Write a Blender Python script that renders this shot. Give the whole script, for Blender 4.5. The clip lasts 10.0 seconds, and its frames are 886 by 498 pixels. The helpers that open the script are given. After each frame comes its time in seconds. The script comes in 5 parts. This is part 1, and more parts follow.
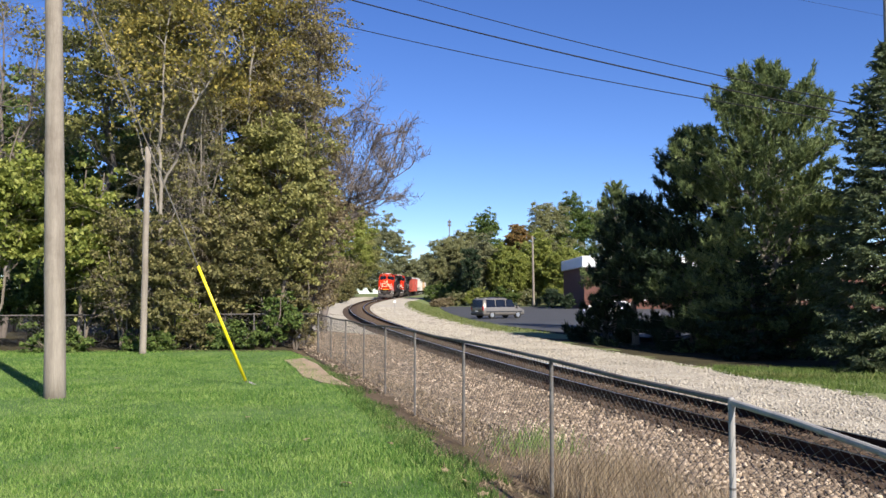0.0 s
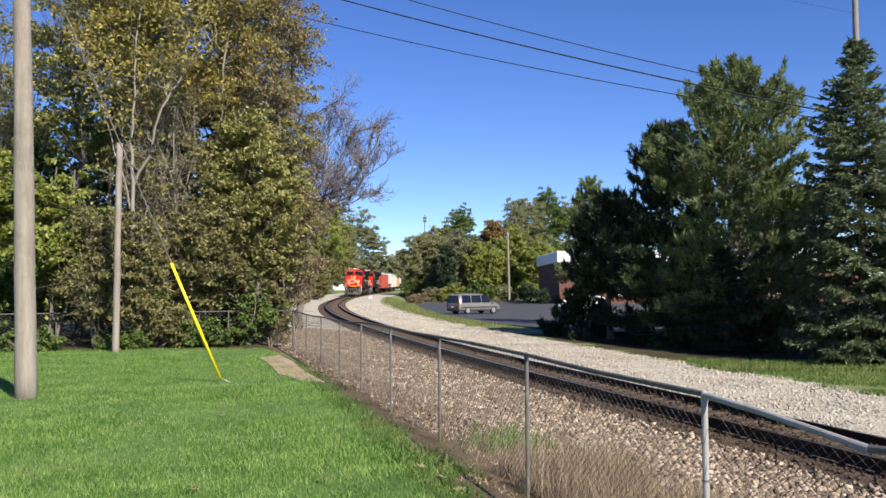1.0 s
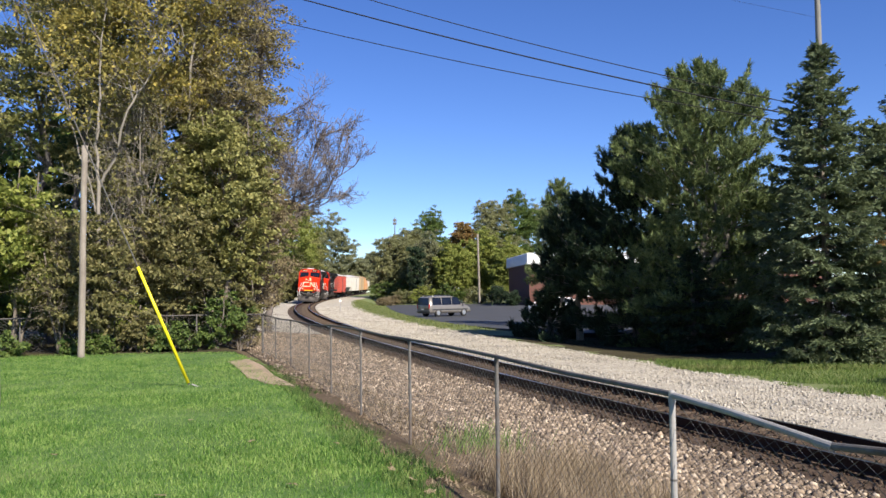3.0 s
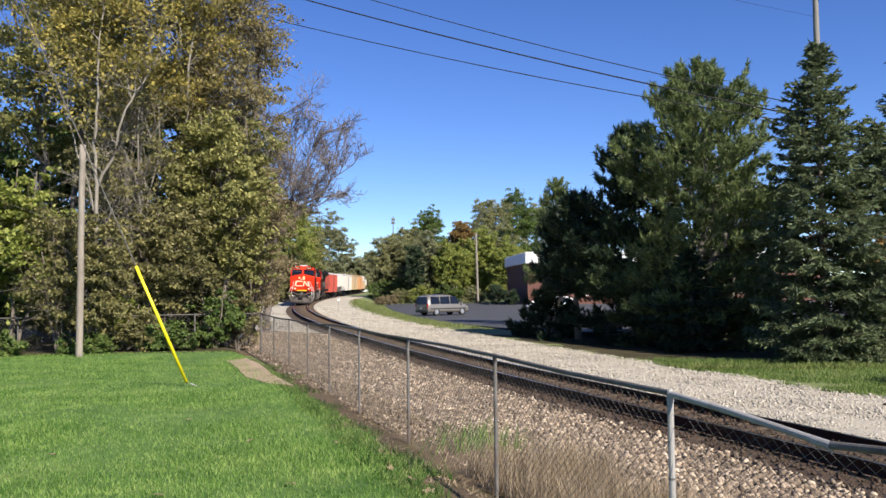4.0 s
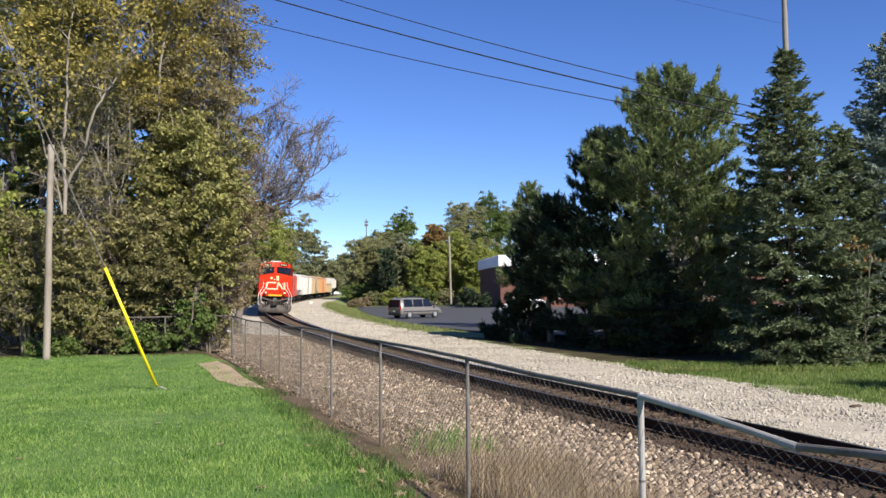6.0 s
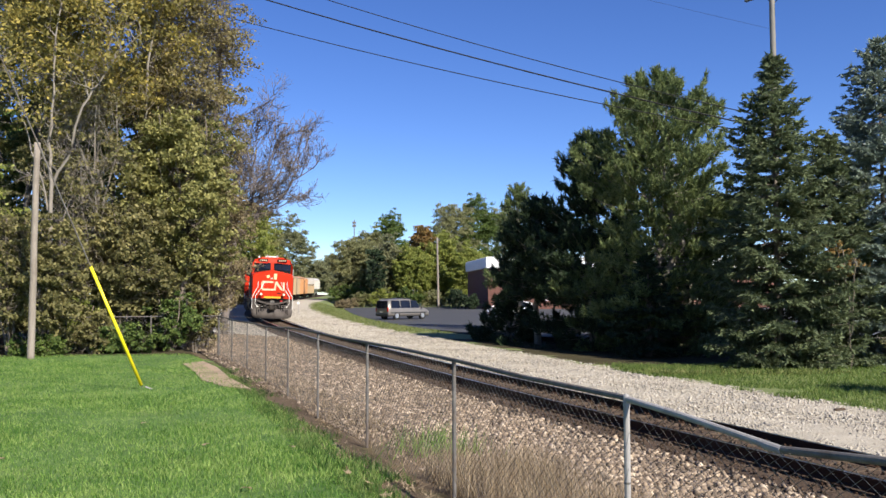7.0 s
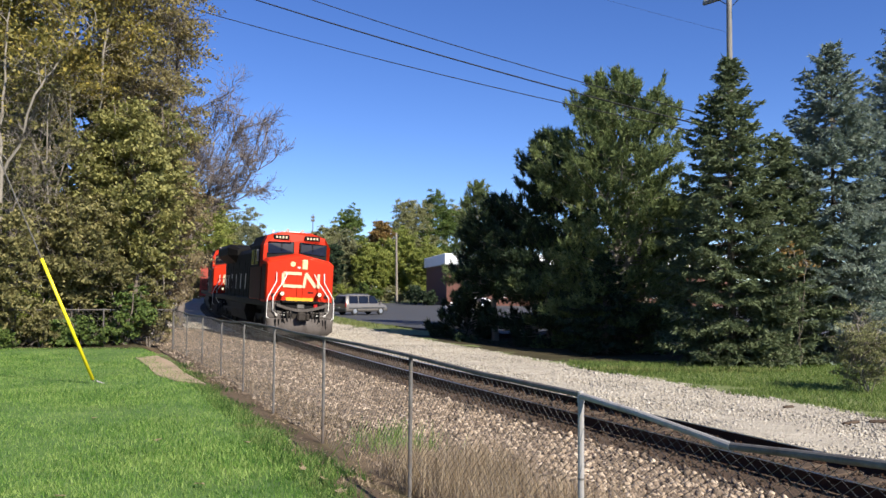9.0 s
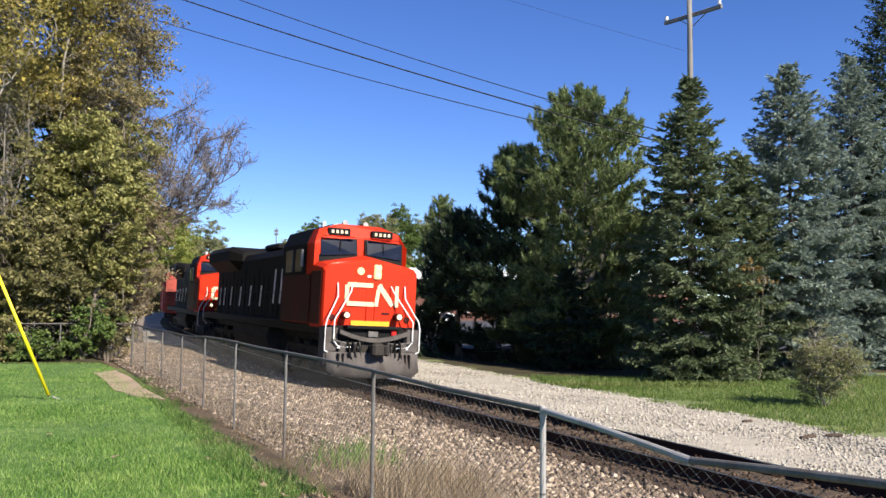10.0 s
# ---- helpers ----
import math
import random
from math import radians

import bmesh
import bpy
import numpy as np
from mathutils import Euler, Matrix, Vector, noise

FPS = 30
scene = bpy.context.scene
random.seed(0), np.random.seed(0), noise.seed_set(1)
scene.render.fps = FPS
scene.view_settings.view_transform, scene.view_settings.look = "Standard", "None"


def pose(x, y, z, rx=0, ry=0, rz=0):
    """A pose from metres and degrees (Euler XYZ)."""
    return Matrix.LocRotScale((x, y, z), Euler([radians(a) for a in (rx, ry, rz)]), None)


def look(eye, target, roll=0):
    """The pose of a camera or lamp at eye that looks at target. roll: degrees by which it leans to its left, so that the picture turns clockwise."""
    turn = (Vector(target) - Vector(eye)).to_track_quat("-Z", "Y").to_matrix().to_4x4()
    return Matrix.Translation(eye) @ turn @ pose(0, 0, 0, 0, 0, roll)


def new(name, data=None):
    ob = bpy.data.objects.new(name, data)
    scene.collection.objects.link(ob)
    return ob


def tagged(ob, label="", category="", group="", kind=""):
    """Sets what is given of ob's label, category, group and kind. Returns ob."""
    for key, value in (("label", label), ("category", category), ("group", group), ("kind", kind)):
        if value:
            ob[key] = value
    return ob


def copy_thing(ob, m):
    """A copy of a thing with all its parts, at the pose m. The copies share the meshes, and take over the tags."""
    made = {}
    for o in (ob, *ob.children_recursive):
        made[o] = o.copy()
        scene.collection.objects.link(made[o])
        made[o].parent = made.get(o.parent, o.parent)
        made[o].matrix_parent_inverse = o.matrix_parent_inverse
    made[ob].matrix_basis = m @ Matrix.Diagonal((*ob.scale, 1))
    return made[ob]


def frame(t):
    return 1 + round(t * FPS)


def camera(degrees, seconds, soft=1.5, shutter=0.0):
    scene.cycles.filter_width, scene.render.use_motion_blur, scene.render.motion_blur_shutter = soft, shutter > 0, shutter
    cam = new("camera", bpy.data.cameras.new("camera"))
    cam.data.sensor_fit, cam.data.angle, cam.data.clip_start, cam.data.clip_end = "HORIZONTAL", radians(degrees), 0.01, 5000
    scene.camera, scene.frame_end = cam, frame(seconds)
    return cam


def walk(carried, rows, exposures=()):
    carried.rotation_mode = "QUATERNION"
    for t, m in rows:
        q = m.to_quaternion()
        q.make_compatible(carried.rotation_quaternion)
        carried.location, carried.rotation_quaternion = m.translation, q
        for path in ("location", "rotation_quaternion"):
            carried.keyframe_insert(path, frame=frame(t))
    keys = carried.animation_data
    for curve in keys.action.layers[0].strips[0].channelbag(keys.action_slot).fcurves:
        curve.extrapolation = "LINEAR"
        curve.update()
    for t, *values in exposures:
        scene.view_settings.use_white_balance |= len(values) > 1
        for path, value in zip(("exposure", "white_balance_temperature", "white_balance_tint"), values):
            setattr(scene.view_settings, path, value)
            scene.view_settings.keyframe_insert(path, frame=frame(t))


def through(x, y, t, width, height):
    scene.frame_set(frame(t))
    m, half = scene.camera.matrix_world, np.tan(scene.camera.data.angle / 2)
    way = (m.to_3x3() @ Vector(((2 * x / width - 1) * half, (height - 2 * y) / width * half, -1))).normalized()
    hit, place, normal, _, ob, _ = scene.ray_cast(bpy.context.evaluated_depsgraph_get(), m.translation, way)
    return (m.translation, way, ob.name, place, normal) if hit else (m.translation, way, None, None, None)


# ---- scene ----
from collections import defaultdict

# ------------------------------------------------------------------ camera
cam = camera(54.49, 10.0, soft=1.5)
EYE = 1.75
# seconds, x, y, yaw, pitch, roll
ROWS = [
    (0.0, -0.0, 0.0, 0.0, 2.97, -0.0),
    (0.5, 0.0006, -0.0, -0.234, 2.536, 0.015),
    (1.0, 0.004, -0.0001, -1.614, 2.689, 0.36),
    (1.5, 0.0067, -0.0002, -2.678, 3.109, 0.499),
    (2.0, 0.0073, -0.0002, -2.924, 3.162, 0.607),
    (2.5, 0.0084, -0.0003, -3.401, 2.966, 0.629),
    (4.0, 0.0092, -0.0003, -3.697, 2.766, 0.725),
    (4.5, 0.0097, -0.0003, -3.889, 2.982, 0.709),
    (5.0, 0.0108, -0.0004, -4.343, 2.637, 0.615),
    (5.5, 0.0125, -0.0005, -5.019, 2.787, 0.689),
    (7.0, 0.0157, -0.0009, -6.314, 3.017, 0.213),
    (7.5, 0.0176, -0.0011, -7.085, 2.965, 0.175),
    (8.0, 0.0193, -0.0013, -7.805, 2.971, 0.009),
    (8.5, 0.0202, -0.0014, -8.146, 3.265, -0.067),
    (9.0, 0.0224, -0.0018, -9.07, 2.761, -0.372),
    (9.5, 0.0259, -0.0024, -10.486, 2.944, -0.372),
    (10.0, 0.0283, -0.0028, -11.465, 3.753, -0.549),
]
walk(cam, [(t, pose(x, y, EYE, 90 + pitch, roll, yaw)) for t, x, y, yaw, pitch, roll in ROWS], exposures=[(0.0, 0.88), (9.0, 0.87), (9.5, 0.9), (10.0, 1.03)])

# ------------------------------------------------------------------ light
SUN_ELEV, SUN_X, SUN_Y = 38.0, 0.53, -0.848
world = bpy.data.worlds.new("world")
scene.world = world
world.use_nodes = True
wn = world.node_tree
sky = wn.nodes.new("ShaderNodeTexSky")
sky.sky_type, sky.sun_disc = "NISHITA", False
sky.sun_elevation = radians(SUN_ELEV)
sky.sun_rotation = math.atan2(SUN_X, SUN_Y)
sky.air_density, sky.dust_density, sky.ozone_density, sky.altitude = 1.0, 0.0, 4.0, 2600
bg = wn.nodes["Background"]
bg.inputs["Strength"].default_value = 0.09
deep = wn.nodes.new("ShaderNodeHueSaturation")
deep.inputs["Saturation"].default_value, deep.inputs["Hue"].default_value = 1.18, 0.515
wn.links.new(sky.outputs[0], deep.inputs["Color"])
wn.links.new(deep.outputs[0], bg.inputs["Color"])
sun = new("sun", bpy.data.lights.new("sun", "SUN"))
sun.data.energy, sun.data.angle, sun.data.color = 5.0, radians(0.53), (1.0, 0.925, 0.8)
_c = math.cos(radians(SUN_ELEV)) / math.hypot(SUN_X, SUN_Y)
sun.matrix_world = look((40 * SUN_X * _c, 40 * SUN_Y * _c, 40 * math.sin(radians(SUN_ELEV))), (0, 0, 0))


# ------------------------------------------------------------------ materials
def nodes_of(name):
    m = bpy.data.materials.new(name)
    m.use_nodes = True
    return m, m.node_tree, m.node_tree.nodes["Principled BSDF"]


def ramp(nt, fac, stops):
    r = nt.nodes.new("ShaderNodeValToRGB")
    while len(r.color_ramp.elements) < len(stops):
        r.color_ramp.elements.new(0.5)
    for e, (p, c) in zip(r.color_ramp.elements, stops):
        e.position, e.color = p, (*c, 1)
    nt.links.new(fac, r.inputs[0])
    return r.outputs[0]


def noise_fac(nt, scale, detail=4, rough=0.6, stretch=None):
    tc = nt.nodes.new("ShaderNodeTexCoord")
    n = nt.nodes.new("ShaderNodeTexNoise")
    n.inputs["Scale"].default_value, n.inputs["Detail"].default_value, n.inputs["Roughness"].default_value = scale, detail, rough
    src = tc.outputs["Object"]
    if stretch:
        mp = nt.nodes.new("ShaderNodeMapping")
        mp.inputs["Scale"].default_value = stretch
        nt.links.new(src, mp.inputs[0])
        src = mp.outputs[0]
    nt.links.new(src, n.inputs["Vector"])
    return n.outputs[0]


def mixed(nt, fac, a, b, mode="MIX"):
    x = nt.nodes.new("ShaderNodeMix")
    x.data_type, x.blend_type = "RGBA", mode
    for sock, v in ((x.inputs[0], fac), (x.inputs[6], a), (x.inputs[7], b)):
        if isinstance(v, (int, float)):
            sock.default_value = v
        elif isinstance(v, tuple):
            sock.default_value = (*v, 1)
        else:
            nt.links.new(v, sock)
    return x.outputs[2]


def bumped(nt, bsdf, fac, strength, dist=0.02):
    b = nt.nodes.new("ShaderNodeBump")
    b.inputs["Strength"].default_value, b.inputs["Distance"].default_value = strength, dist
    nt.links.new(fac, b.inputs["Height"])
    nt.links.new(b.outputs[0], bsdf.inputs["Normal"])


def surface(name, lo, hi, rough=0.8, metal=0.0, scale=3.0, fine=40.0, bump=0.3, dist=0.01, stretch=None, dirt=None, dirt_at=(0.5, 0.75)):
    """Two scales of variation between lo and hi, fine relief, and stains of the colour dirt."""
    m, nt, b = nodes_of(name)
    n1, n2 = noise_fac(nt, scale, 5, 0.6, stretch), noise_fac(nt, fine, 3, 0.6, stretch)
    col = ramp(nt, n1, ((0.3, lo), (0.7, hi)))
    col = mixed(nt, 0.35, col, ramp(nt, n2, ((0.3, lo), (0.7, hi))))
    if dirt:
        f = ramp(nt, noise_fac(nt, scale * 0.6, 6, 0.7), ((dirt_at[0], (0, 0, 0)), (dirt_at[1], (1, 1, 1))))
        col = mixed(nt, f, col, dirt)
    nt.links.new(col, b.inputs["Base Color"])
    b.inputs["Roughness"].default_value, b.inputs["Metallic"].default_value = rough, metal
    if bump:
        bumped(nt, b, n2, bump, dist)
    return m


def foliage(name, stops, through=0.35, big=0.5, rough=0.6, drift=0.6):
    """Leaves: a colour for each leaf, drifting over the crown; light passes through."""
    m, nt, b = nodes_of(name)
    g = nt.nodes.new("ShaderNodeNewGeometry")
    fac = mixed(nt, big, g.outputs["Random Per Island"], noise_fac(nt, drift, 4, 0.7))
    col = ramp(nt, fac, stops)
    nt.links.new(col, b.inputs["Base Color"])
    b.inputs["Roughness"].default_value = rough
    b.inputs["Specular IOR Level"].default_value = 0.25
    tr = nt.nodes.new("ShaderNodeBsdfTranslucent")
    nt.links.new(col, tr.inputs[0])
    mx = nt.nodes.new("ShaderNodeMixShader")
    mx.inputs[0].default_value = through
    nt.links.new(b.outputs[0], mx.inputs[1])
    nt.links.new(tr.outputs[0], mx.inputs[2])
    nt.links.new(mx.outputs[0], nt.nodes["Material Output"].inputs[0])
    return m


def stones_mat(name, stops, pale=(0.6, 0.56, 0.5), rough=0.9):
    m, nt, b = nodes_of(name)
    g = nt.nodes.new("ShaderNodeNewGeometry")
    col = ramp(nt, g.outputs["Random Per Island"], stops)
    n = noise_fac(nt, 60, 3)
    col = mixed(nt, 0.3, col, ramp(nt, n, ((0.3, (0.12, 0.1, 0.08)), (0.7, pale))))
    # patches of old grime between cleaner stone
    stain = ramp(nt, noise_fac(nt, 0.55, 5, 0.7), ((0.46, (0, 0, 0)), (0.68, (0.75, 0.75, 0.75))))
    col = mixed(nt, stain, col, tuple(c * 0.3 for c in pale))
    nt.links.new(col, b.inputs["Base Color"])
    b.inputs["Roughness"].default_value = rough
    return m


def glow(name, colour, strength):
    m, nt, b = nodes_of(name)
    b.inputs["Base Color"].default_value = (*[c * 0.4 for c in colour], 1)
    b.inputs["Emission Color"].default_value = (*colour, 1)
    b.inputs["Emission Strength"].default_value = strength
    return m


def glassy(name, colour, rough=0.05):
    m, nt, b = nodes_of(name)
    n = noise_fac(nt, 2.0, 3)
    nt.links.new(ramp(nt, n, ((0.3, colour), (0.8, tuple(c * 1.8 + 0.004 for c in colour)))), b.inputs["Base Color"])
    b.inputs["Roughness"].default_value, b.inputs["Specular IOR Level"].default_value = rough, 0.5
    return m


M = {
    "lawn": surface("lawn", (0.035, 0.085, 0.014), (0.1, 0.18, 0.034), 0.9, 0, 0.7, 9, 0.6, 0.03, dirt=(0.19, 0.225, 0.06), dirt_at=(0.5, 0.85)),
    "verge": surface("verge", (0.075, 0.11, 0.03), (0.18, 0.2, 0.07), 0.95, 0, 0.5, 7, 0.7, 0.05, dirt=(0.2, 0.18, 0.09), dirt_at=(0.55, 0.85)),
    # leaf litter, its colour lowered to hold the shade beside the conifers too
    "litter": surface("litter", (0.025, 0.024, 0.012), (0.075, 0.062, 0.033), 0.95, 0, 0.8, 12, 0.7, 0.05),
    "dirt": surface("dirt", (0.07, 0.05, 0.034), (0.17, 0.125, 0.08), 0.95, 0, 1.2, 18, 0.6, 0.03, dirt=(0.1, 0.09, 0.04)),
    "ballast": surface("ballast", (0.03, 0.023, 0.017), (0.13, 0.1, 0.074), 0.95, 0, 6, 22, 1.0, 0.05),
    "bed": surface("bed", (0.035, 0.024, 0.017), (0.12, 0.085, 0.062), 0.95, 0, 4, 25, 0.9, 0.04),
    "gravel": surface("gravel", (0.29, 0.255, 0.2), (0.5, 0.45, 0.365), 0.95, 0, 1.2, 30, 1.0, 0.04, dirt=(0.34, 0.295, 0.225), dirt_at=(0.6, 0.9)),
    "asphalt": surface("asphalt", (0.028, 0.029, 0.032), (0.055, 0.056, 0.06), 0.85, 0, 0.5, 30, 0.3, 0.01),
    "concrete": surface("concrete", (0.26, 0.185, 0.12), (0.4, 0.3, 0.21), 0.9, 0, 1.5, 20, 0.5, 0.02, dirt=(0.12, 0.1, 0.06)),
    "pole_wood": surface("pole_wood", (0.15, 0.125, 0.1), (0.32, 0.28, 0.235), 0.85, 0, 1.5, 14, 0.6, 0.01, (6, 6, 0.5), dirt=(0.13, 0.1, 0.08)),
    "old_wood": surface("old_wood", (0.12, 0.112, 0.102), (0.27, 0.255, 0.235), 0.9, 0, 1.5, 14, 0.6, 0.01, (6, 6, 0.5)),
    "tie_wood": surface("tie_wood", (0.035, 0.025, 0.018), (0.11, 0.08, 0.058), 0.9, 0, 3, 20, 0.6, 0.01),
    "bark": surface("bark", (0.09, 0.075, 0.06), (0.24, 0.2, 0.16), 0.95, 0, 3, 25, 0.8, 0.02, (3, 3, 0.6)),
    "bark_pale": surface("bark_pale", (0.13, 0.115, 0.095), (0.3, 0.265, 0.22), 0.9, 0, 2, 16, 0.5, 0.02, (3, 3, 0.7)),
    "bark_grey": surface("bark_grey", (0.095, 0.08, 0.074), (0.2, 0.17, 0.155), 0.95, 0, 2, 16, 0.5, 0.02),
    "galv": surface("galv", (0.22, 0.21, 0.2), (0.36, 0.345, 0.33), 0.6, 0.0, 4, 40, 0.1, 0.002, dirt=(0.16, 0.13, 0.11), dirt_at=(0.55, 0.8)),
    "galv_dark": surface("galv_dark", (0.065, 0.06, 0.056), (0.16, 0.15, 0.14), 0.75, 0.0, 5, 40, 0.2, 0.002, dirt=(0.09, 0.06, 0.04)),
    "rail_side": surface("rail_side", (0.022, 0.012, 0.008), (0.06, 0.034, 0.022), 0.9, 0.1, 3, 30, 0.3, 0.004),
    "rail_head": surface("rail_head", (0.42, 0.41, 0.4), (0.6, 0.59, 0.57), 0.28, 1.0, 3, 30, 0.05, 0.001),
    # the cab red with the shade of the locomotive's unlit side put into it
    "shade_red": surface("shade_red", (0.04, 0.008, 0.006), (0.07, 0.011, 0.008), 0.6, 0, 1.2, 18, 0.06, 0.004, dirt=(0.02, 0.01, 0.008), dirt_at=(0.45, 0.8)),
    "yellow": surface("yellow", (0.75, 0.6, 0.01), (0.86, 0.72, 0.02), 0.45, 0, 2, 30, 0.05, 0.002),
    "wire": surface("wire", (0.006, 0.006, 0.007), (0.014, 0.014, 0.015), 0.8, 0.0, 4, 30, 0.0),
    "red": surface("red", (0.44, 0.02, 0.004), (0.53, 0.028, 0.006), 0.55, 0, 1.2, 18, 0.06, 0.004, dirt=(0.32, 0.02, 0.012), dirt_at=(0.6, 0.95)),
    "black": surface("black", (0.004, 0.004, 0.004), (0.009, 0.008, 0.008), 0.7, 0, 1.5, 22, 0.15, 0.004, dirt=(0.014, 0.011, 0.009), dirt_at=(0.6, 0.9)),
    "white": surface("white", (0.68, 0.66, 0.62), (0.8, 0.79, 0.76), 0.45, 0, 2, 20, 0.05, 0.002),
    "logo_white": surface("logo_white", (0.58, 0.45, 0.28), (0.66, 0.54, 0.36), 0.45, 0, 3, 20, 0.02, 0.002),
    "under": surface("under", (0.018, 0.016, 0.014), (0.055, 0.047, 0.041), 0.8, 0.1, 3, 22, 0.3, 0.006),
    "plow": surface("plow", (0.055, 0.048, 0.045), (0.125, 0.11, 0.1), 0.8, 0.0, 2.5, 22, 0.25, 0.005, dirt=(0.04, 0.03, 0.025)),
    "amber": surface("amber", (0.75, 0.33, 0.01), (0.8, 0.4, 0.015), 0.45, 0, 2, 20, 0.05, 0.002),
    "cream": surface("cream", (0.7, 0.5, 0.22), (0.78, 0.6, 0.32), 0.5, 0, 3, 20, 0.02, 0.002),
    "glass": glassy("glass", (0.005, 0.006, 0.009), 0.12),
    "lamp": glow("lamp", (1.0, 0.8, 0.5), 0.7),
    "box_red": surface("box_red", (0.3, 0.045, 0.03), (0.42, 0.07, 0.045), 0.6, 0, 1, 14, 0.15, 0.005, dirt=(0.2, 0.05, 0.04)),
    "box_white": surface("box_white", (0.4, 0.38, 0.36), (0.54, 0.52, 0.49), 0.6, 0, 1, 14, 0.15, 0.005, dirt=(0.42, 0.36, 0.3)),
    "box_tan": surface("box_tan", (0.3, 0.22, 0.13), (0.4, 0.3, 0.19), 0.6, 0, 1, 14, 0.15, 0.005, dirt=(0.35, 0.24, 0.14)),
    "box_orange": surface("box_orange", (0.38, 0.19, 0.08), (0.48, 0.25, 0.11), 0.6, 0, 1, 14, 0.15, 0.005, dirt=(0.4, 0.2, 0.1)),
    "brick": surface("brick", (0.085, 0.04, 0.03), (0.15, 0.065, 0.048), 0.9, 0, 2, 20, 0.2, 0.01),
    "roof_white": surface("roof_white", (0.7, 0.7, 0.7), (0.82, 0.82, 0.81), 0.7, 0, 1, 10, 0.05, 0.005),
    "van_paint": surface("van_paint", (0.19, 0.172, 0.155), (0.24, 0.22, 0.2), 0.35, 0.4, 1.5, 20, 0.0),
    "car_white": surface("car_white", (0.72, 0.72, 0.72), (0.8, 0.8, 0.8), 0.3, 0, 1.5, 20, 0.0),
    "car_dark": surface("car_dark", (0.02, 0.022, 0.026), (0.035, 0.036, 0.04), 0.3, 0, 1.5, 20, 0.0),
    "tyre": surface("tyre", (0.012, 0.012, 0.012), (0.03, 0.03, 0.03), 0.85, 0, 8, 40, 0.2, 0.003),
    "rim": surface("rim", (0.45, 0.45, 0.46), (0.6, 0.6, 0.6), 0.35, 0.8, 4, 30, 0.0),
    "tail_red": surface("tail_red", (0.32, 0.01, 0.01), (0.45, 0.02, 0.015), 0.25, 0, 6, 30, 0.0),
    "lime": foliage("lime", ((0.2, (0.105, 0.14, 0.03)), (0.5, (0.25, 0.285, 0.066)), (0.8, (0.43, 0.44, 0.125))), 0.46),
    "gold": foliage("gold", ((0.2, (0.14, 0.135, 0.045)), (0.5, (0.27, 0.235, 0.07)), (0.8, (0.5, 0.39, 0.095))), 0.42),
    "olive": foliage("olive", ((0.2, (0.08, 0.08, 0.032)), (0.5, (0.195, 0.185, 0.075)), (0.8, (0.36, 0.315, 0.135))), 0.42),
    "green": foliage("green", ((0.2, (0.05, 0.085, 0.024)), (0.5, (0.1, 0.15, 0.038)), (0.8, (0.17, 0.215, 0.055))), 0.35),
    "brown": foliage("brown", ((0.2, (0.11, 0.085, 0.05)), (0.5, (0.21, 0.165, 0.095)), (0.8, (0.28, 0.235, 0.125))), 0.3),
    "orange_leaf": foliage("orange_leaf", ((0.2, (0.14, 0.12, 0.045)), (0.5, (0.26, 0.17, 0.06)), (0.8, (0.38, 0.21, 0.07))), 0.35),
    "hazel": foliage("hazel", ((0.2, (0.13, 0.14, 0.062)), (0.5, (0.24, 0.245, 0.115)), (0.8, (0.36, 0.345, 0.165))), 0.42),
    "dusk": foliage("dusk", ((0.2, (0.11, 0.095, 0.048)), (0.5, (0.235, 0.2, 0.095)), (0.8, (0.38, 0.32, 0.14))), 0.42),
    "moss": foliage("moss", ((0.2, (0.105, 0.115, 0.036)), (0.5, (0.255, 0.25, 0.088)), (0.8, (0.44, 0.41, 0.155))), 0.44),
    "greyleaf": foliage("greyleaf", ((0.2, (0.12, 0.13, 0.065)), (0.5, (0.2, 0.21, 0.11)), (0.8, (0.3, 0.29, 0.16))), 0.35),
    "needle": foliage("needle", ((0.2, (0.065, 0.095, 0.036)), (0.5, (0.155, 0.2, 0.078)), (0.8, (0.29, 0.34, 0.14))), 0.38, 0.5),
    "needle_spruce": foliage("needle_spruce", ((0.2, (0.05, 0.068, 0.036)), (0.5, (0.12, 0.15, 0.075)), (0.8, (0.22, 0.265, 0.135))), 0.3, 0.75),
    # near-black green for dark conifers; the shaded pines carry their shade in it
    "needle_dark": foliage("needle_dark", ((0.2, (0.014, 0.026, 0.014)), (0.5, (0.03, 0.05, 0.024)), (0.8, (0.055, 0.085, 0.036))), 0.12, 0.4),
    "needle_blue": foliage("needle_blue", ((0.2, (0.08, 0.115, 0.092)), (0.5, (0.2, 0.245, 0.2)), (0.8, (0.34, 0.39, 0.33))), 0.3, 0.8),
    "blade": foliage("blade", ((0.34, (0.062, 0.155, 0.027)), (0.5, (0.17, 0.3, 0.06)), (0.66, (0.34, 0.45, 0.135))), 0.47, 0.62, drift=1.1),
    "weed": foliage("weed", ((0.25, (0.035, 0.085, 0.018)), (0.5, (0.09, 0.165, 0.038)), (0.75, (0.2, 0.25, 0.08))), 0.4, 0.4),
    "weed_bright": foliage("weed_bright", ((0.25, (0.05, 0.095, 0.02)), (0.5, (0.13, 0.205, 0.045)), (0.75, (0.27, 0.31, 0.1))), 0.42, 0.55, drift=1.2),
    "verge_blade": foliage("verge_blade", ((0.25, (0.085, 0.12, 0.03)), (0.5, (0.17, 0.205, 0.06)), (0.75, (0.28, 0.28, 0.11))), 0.4, 0.5),
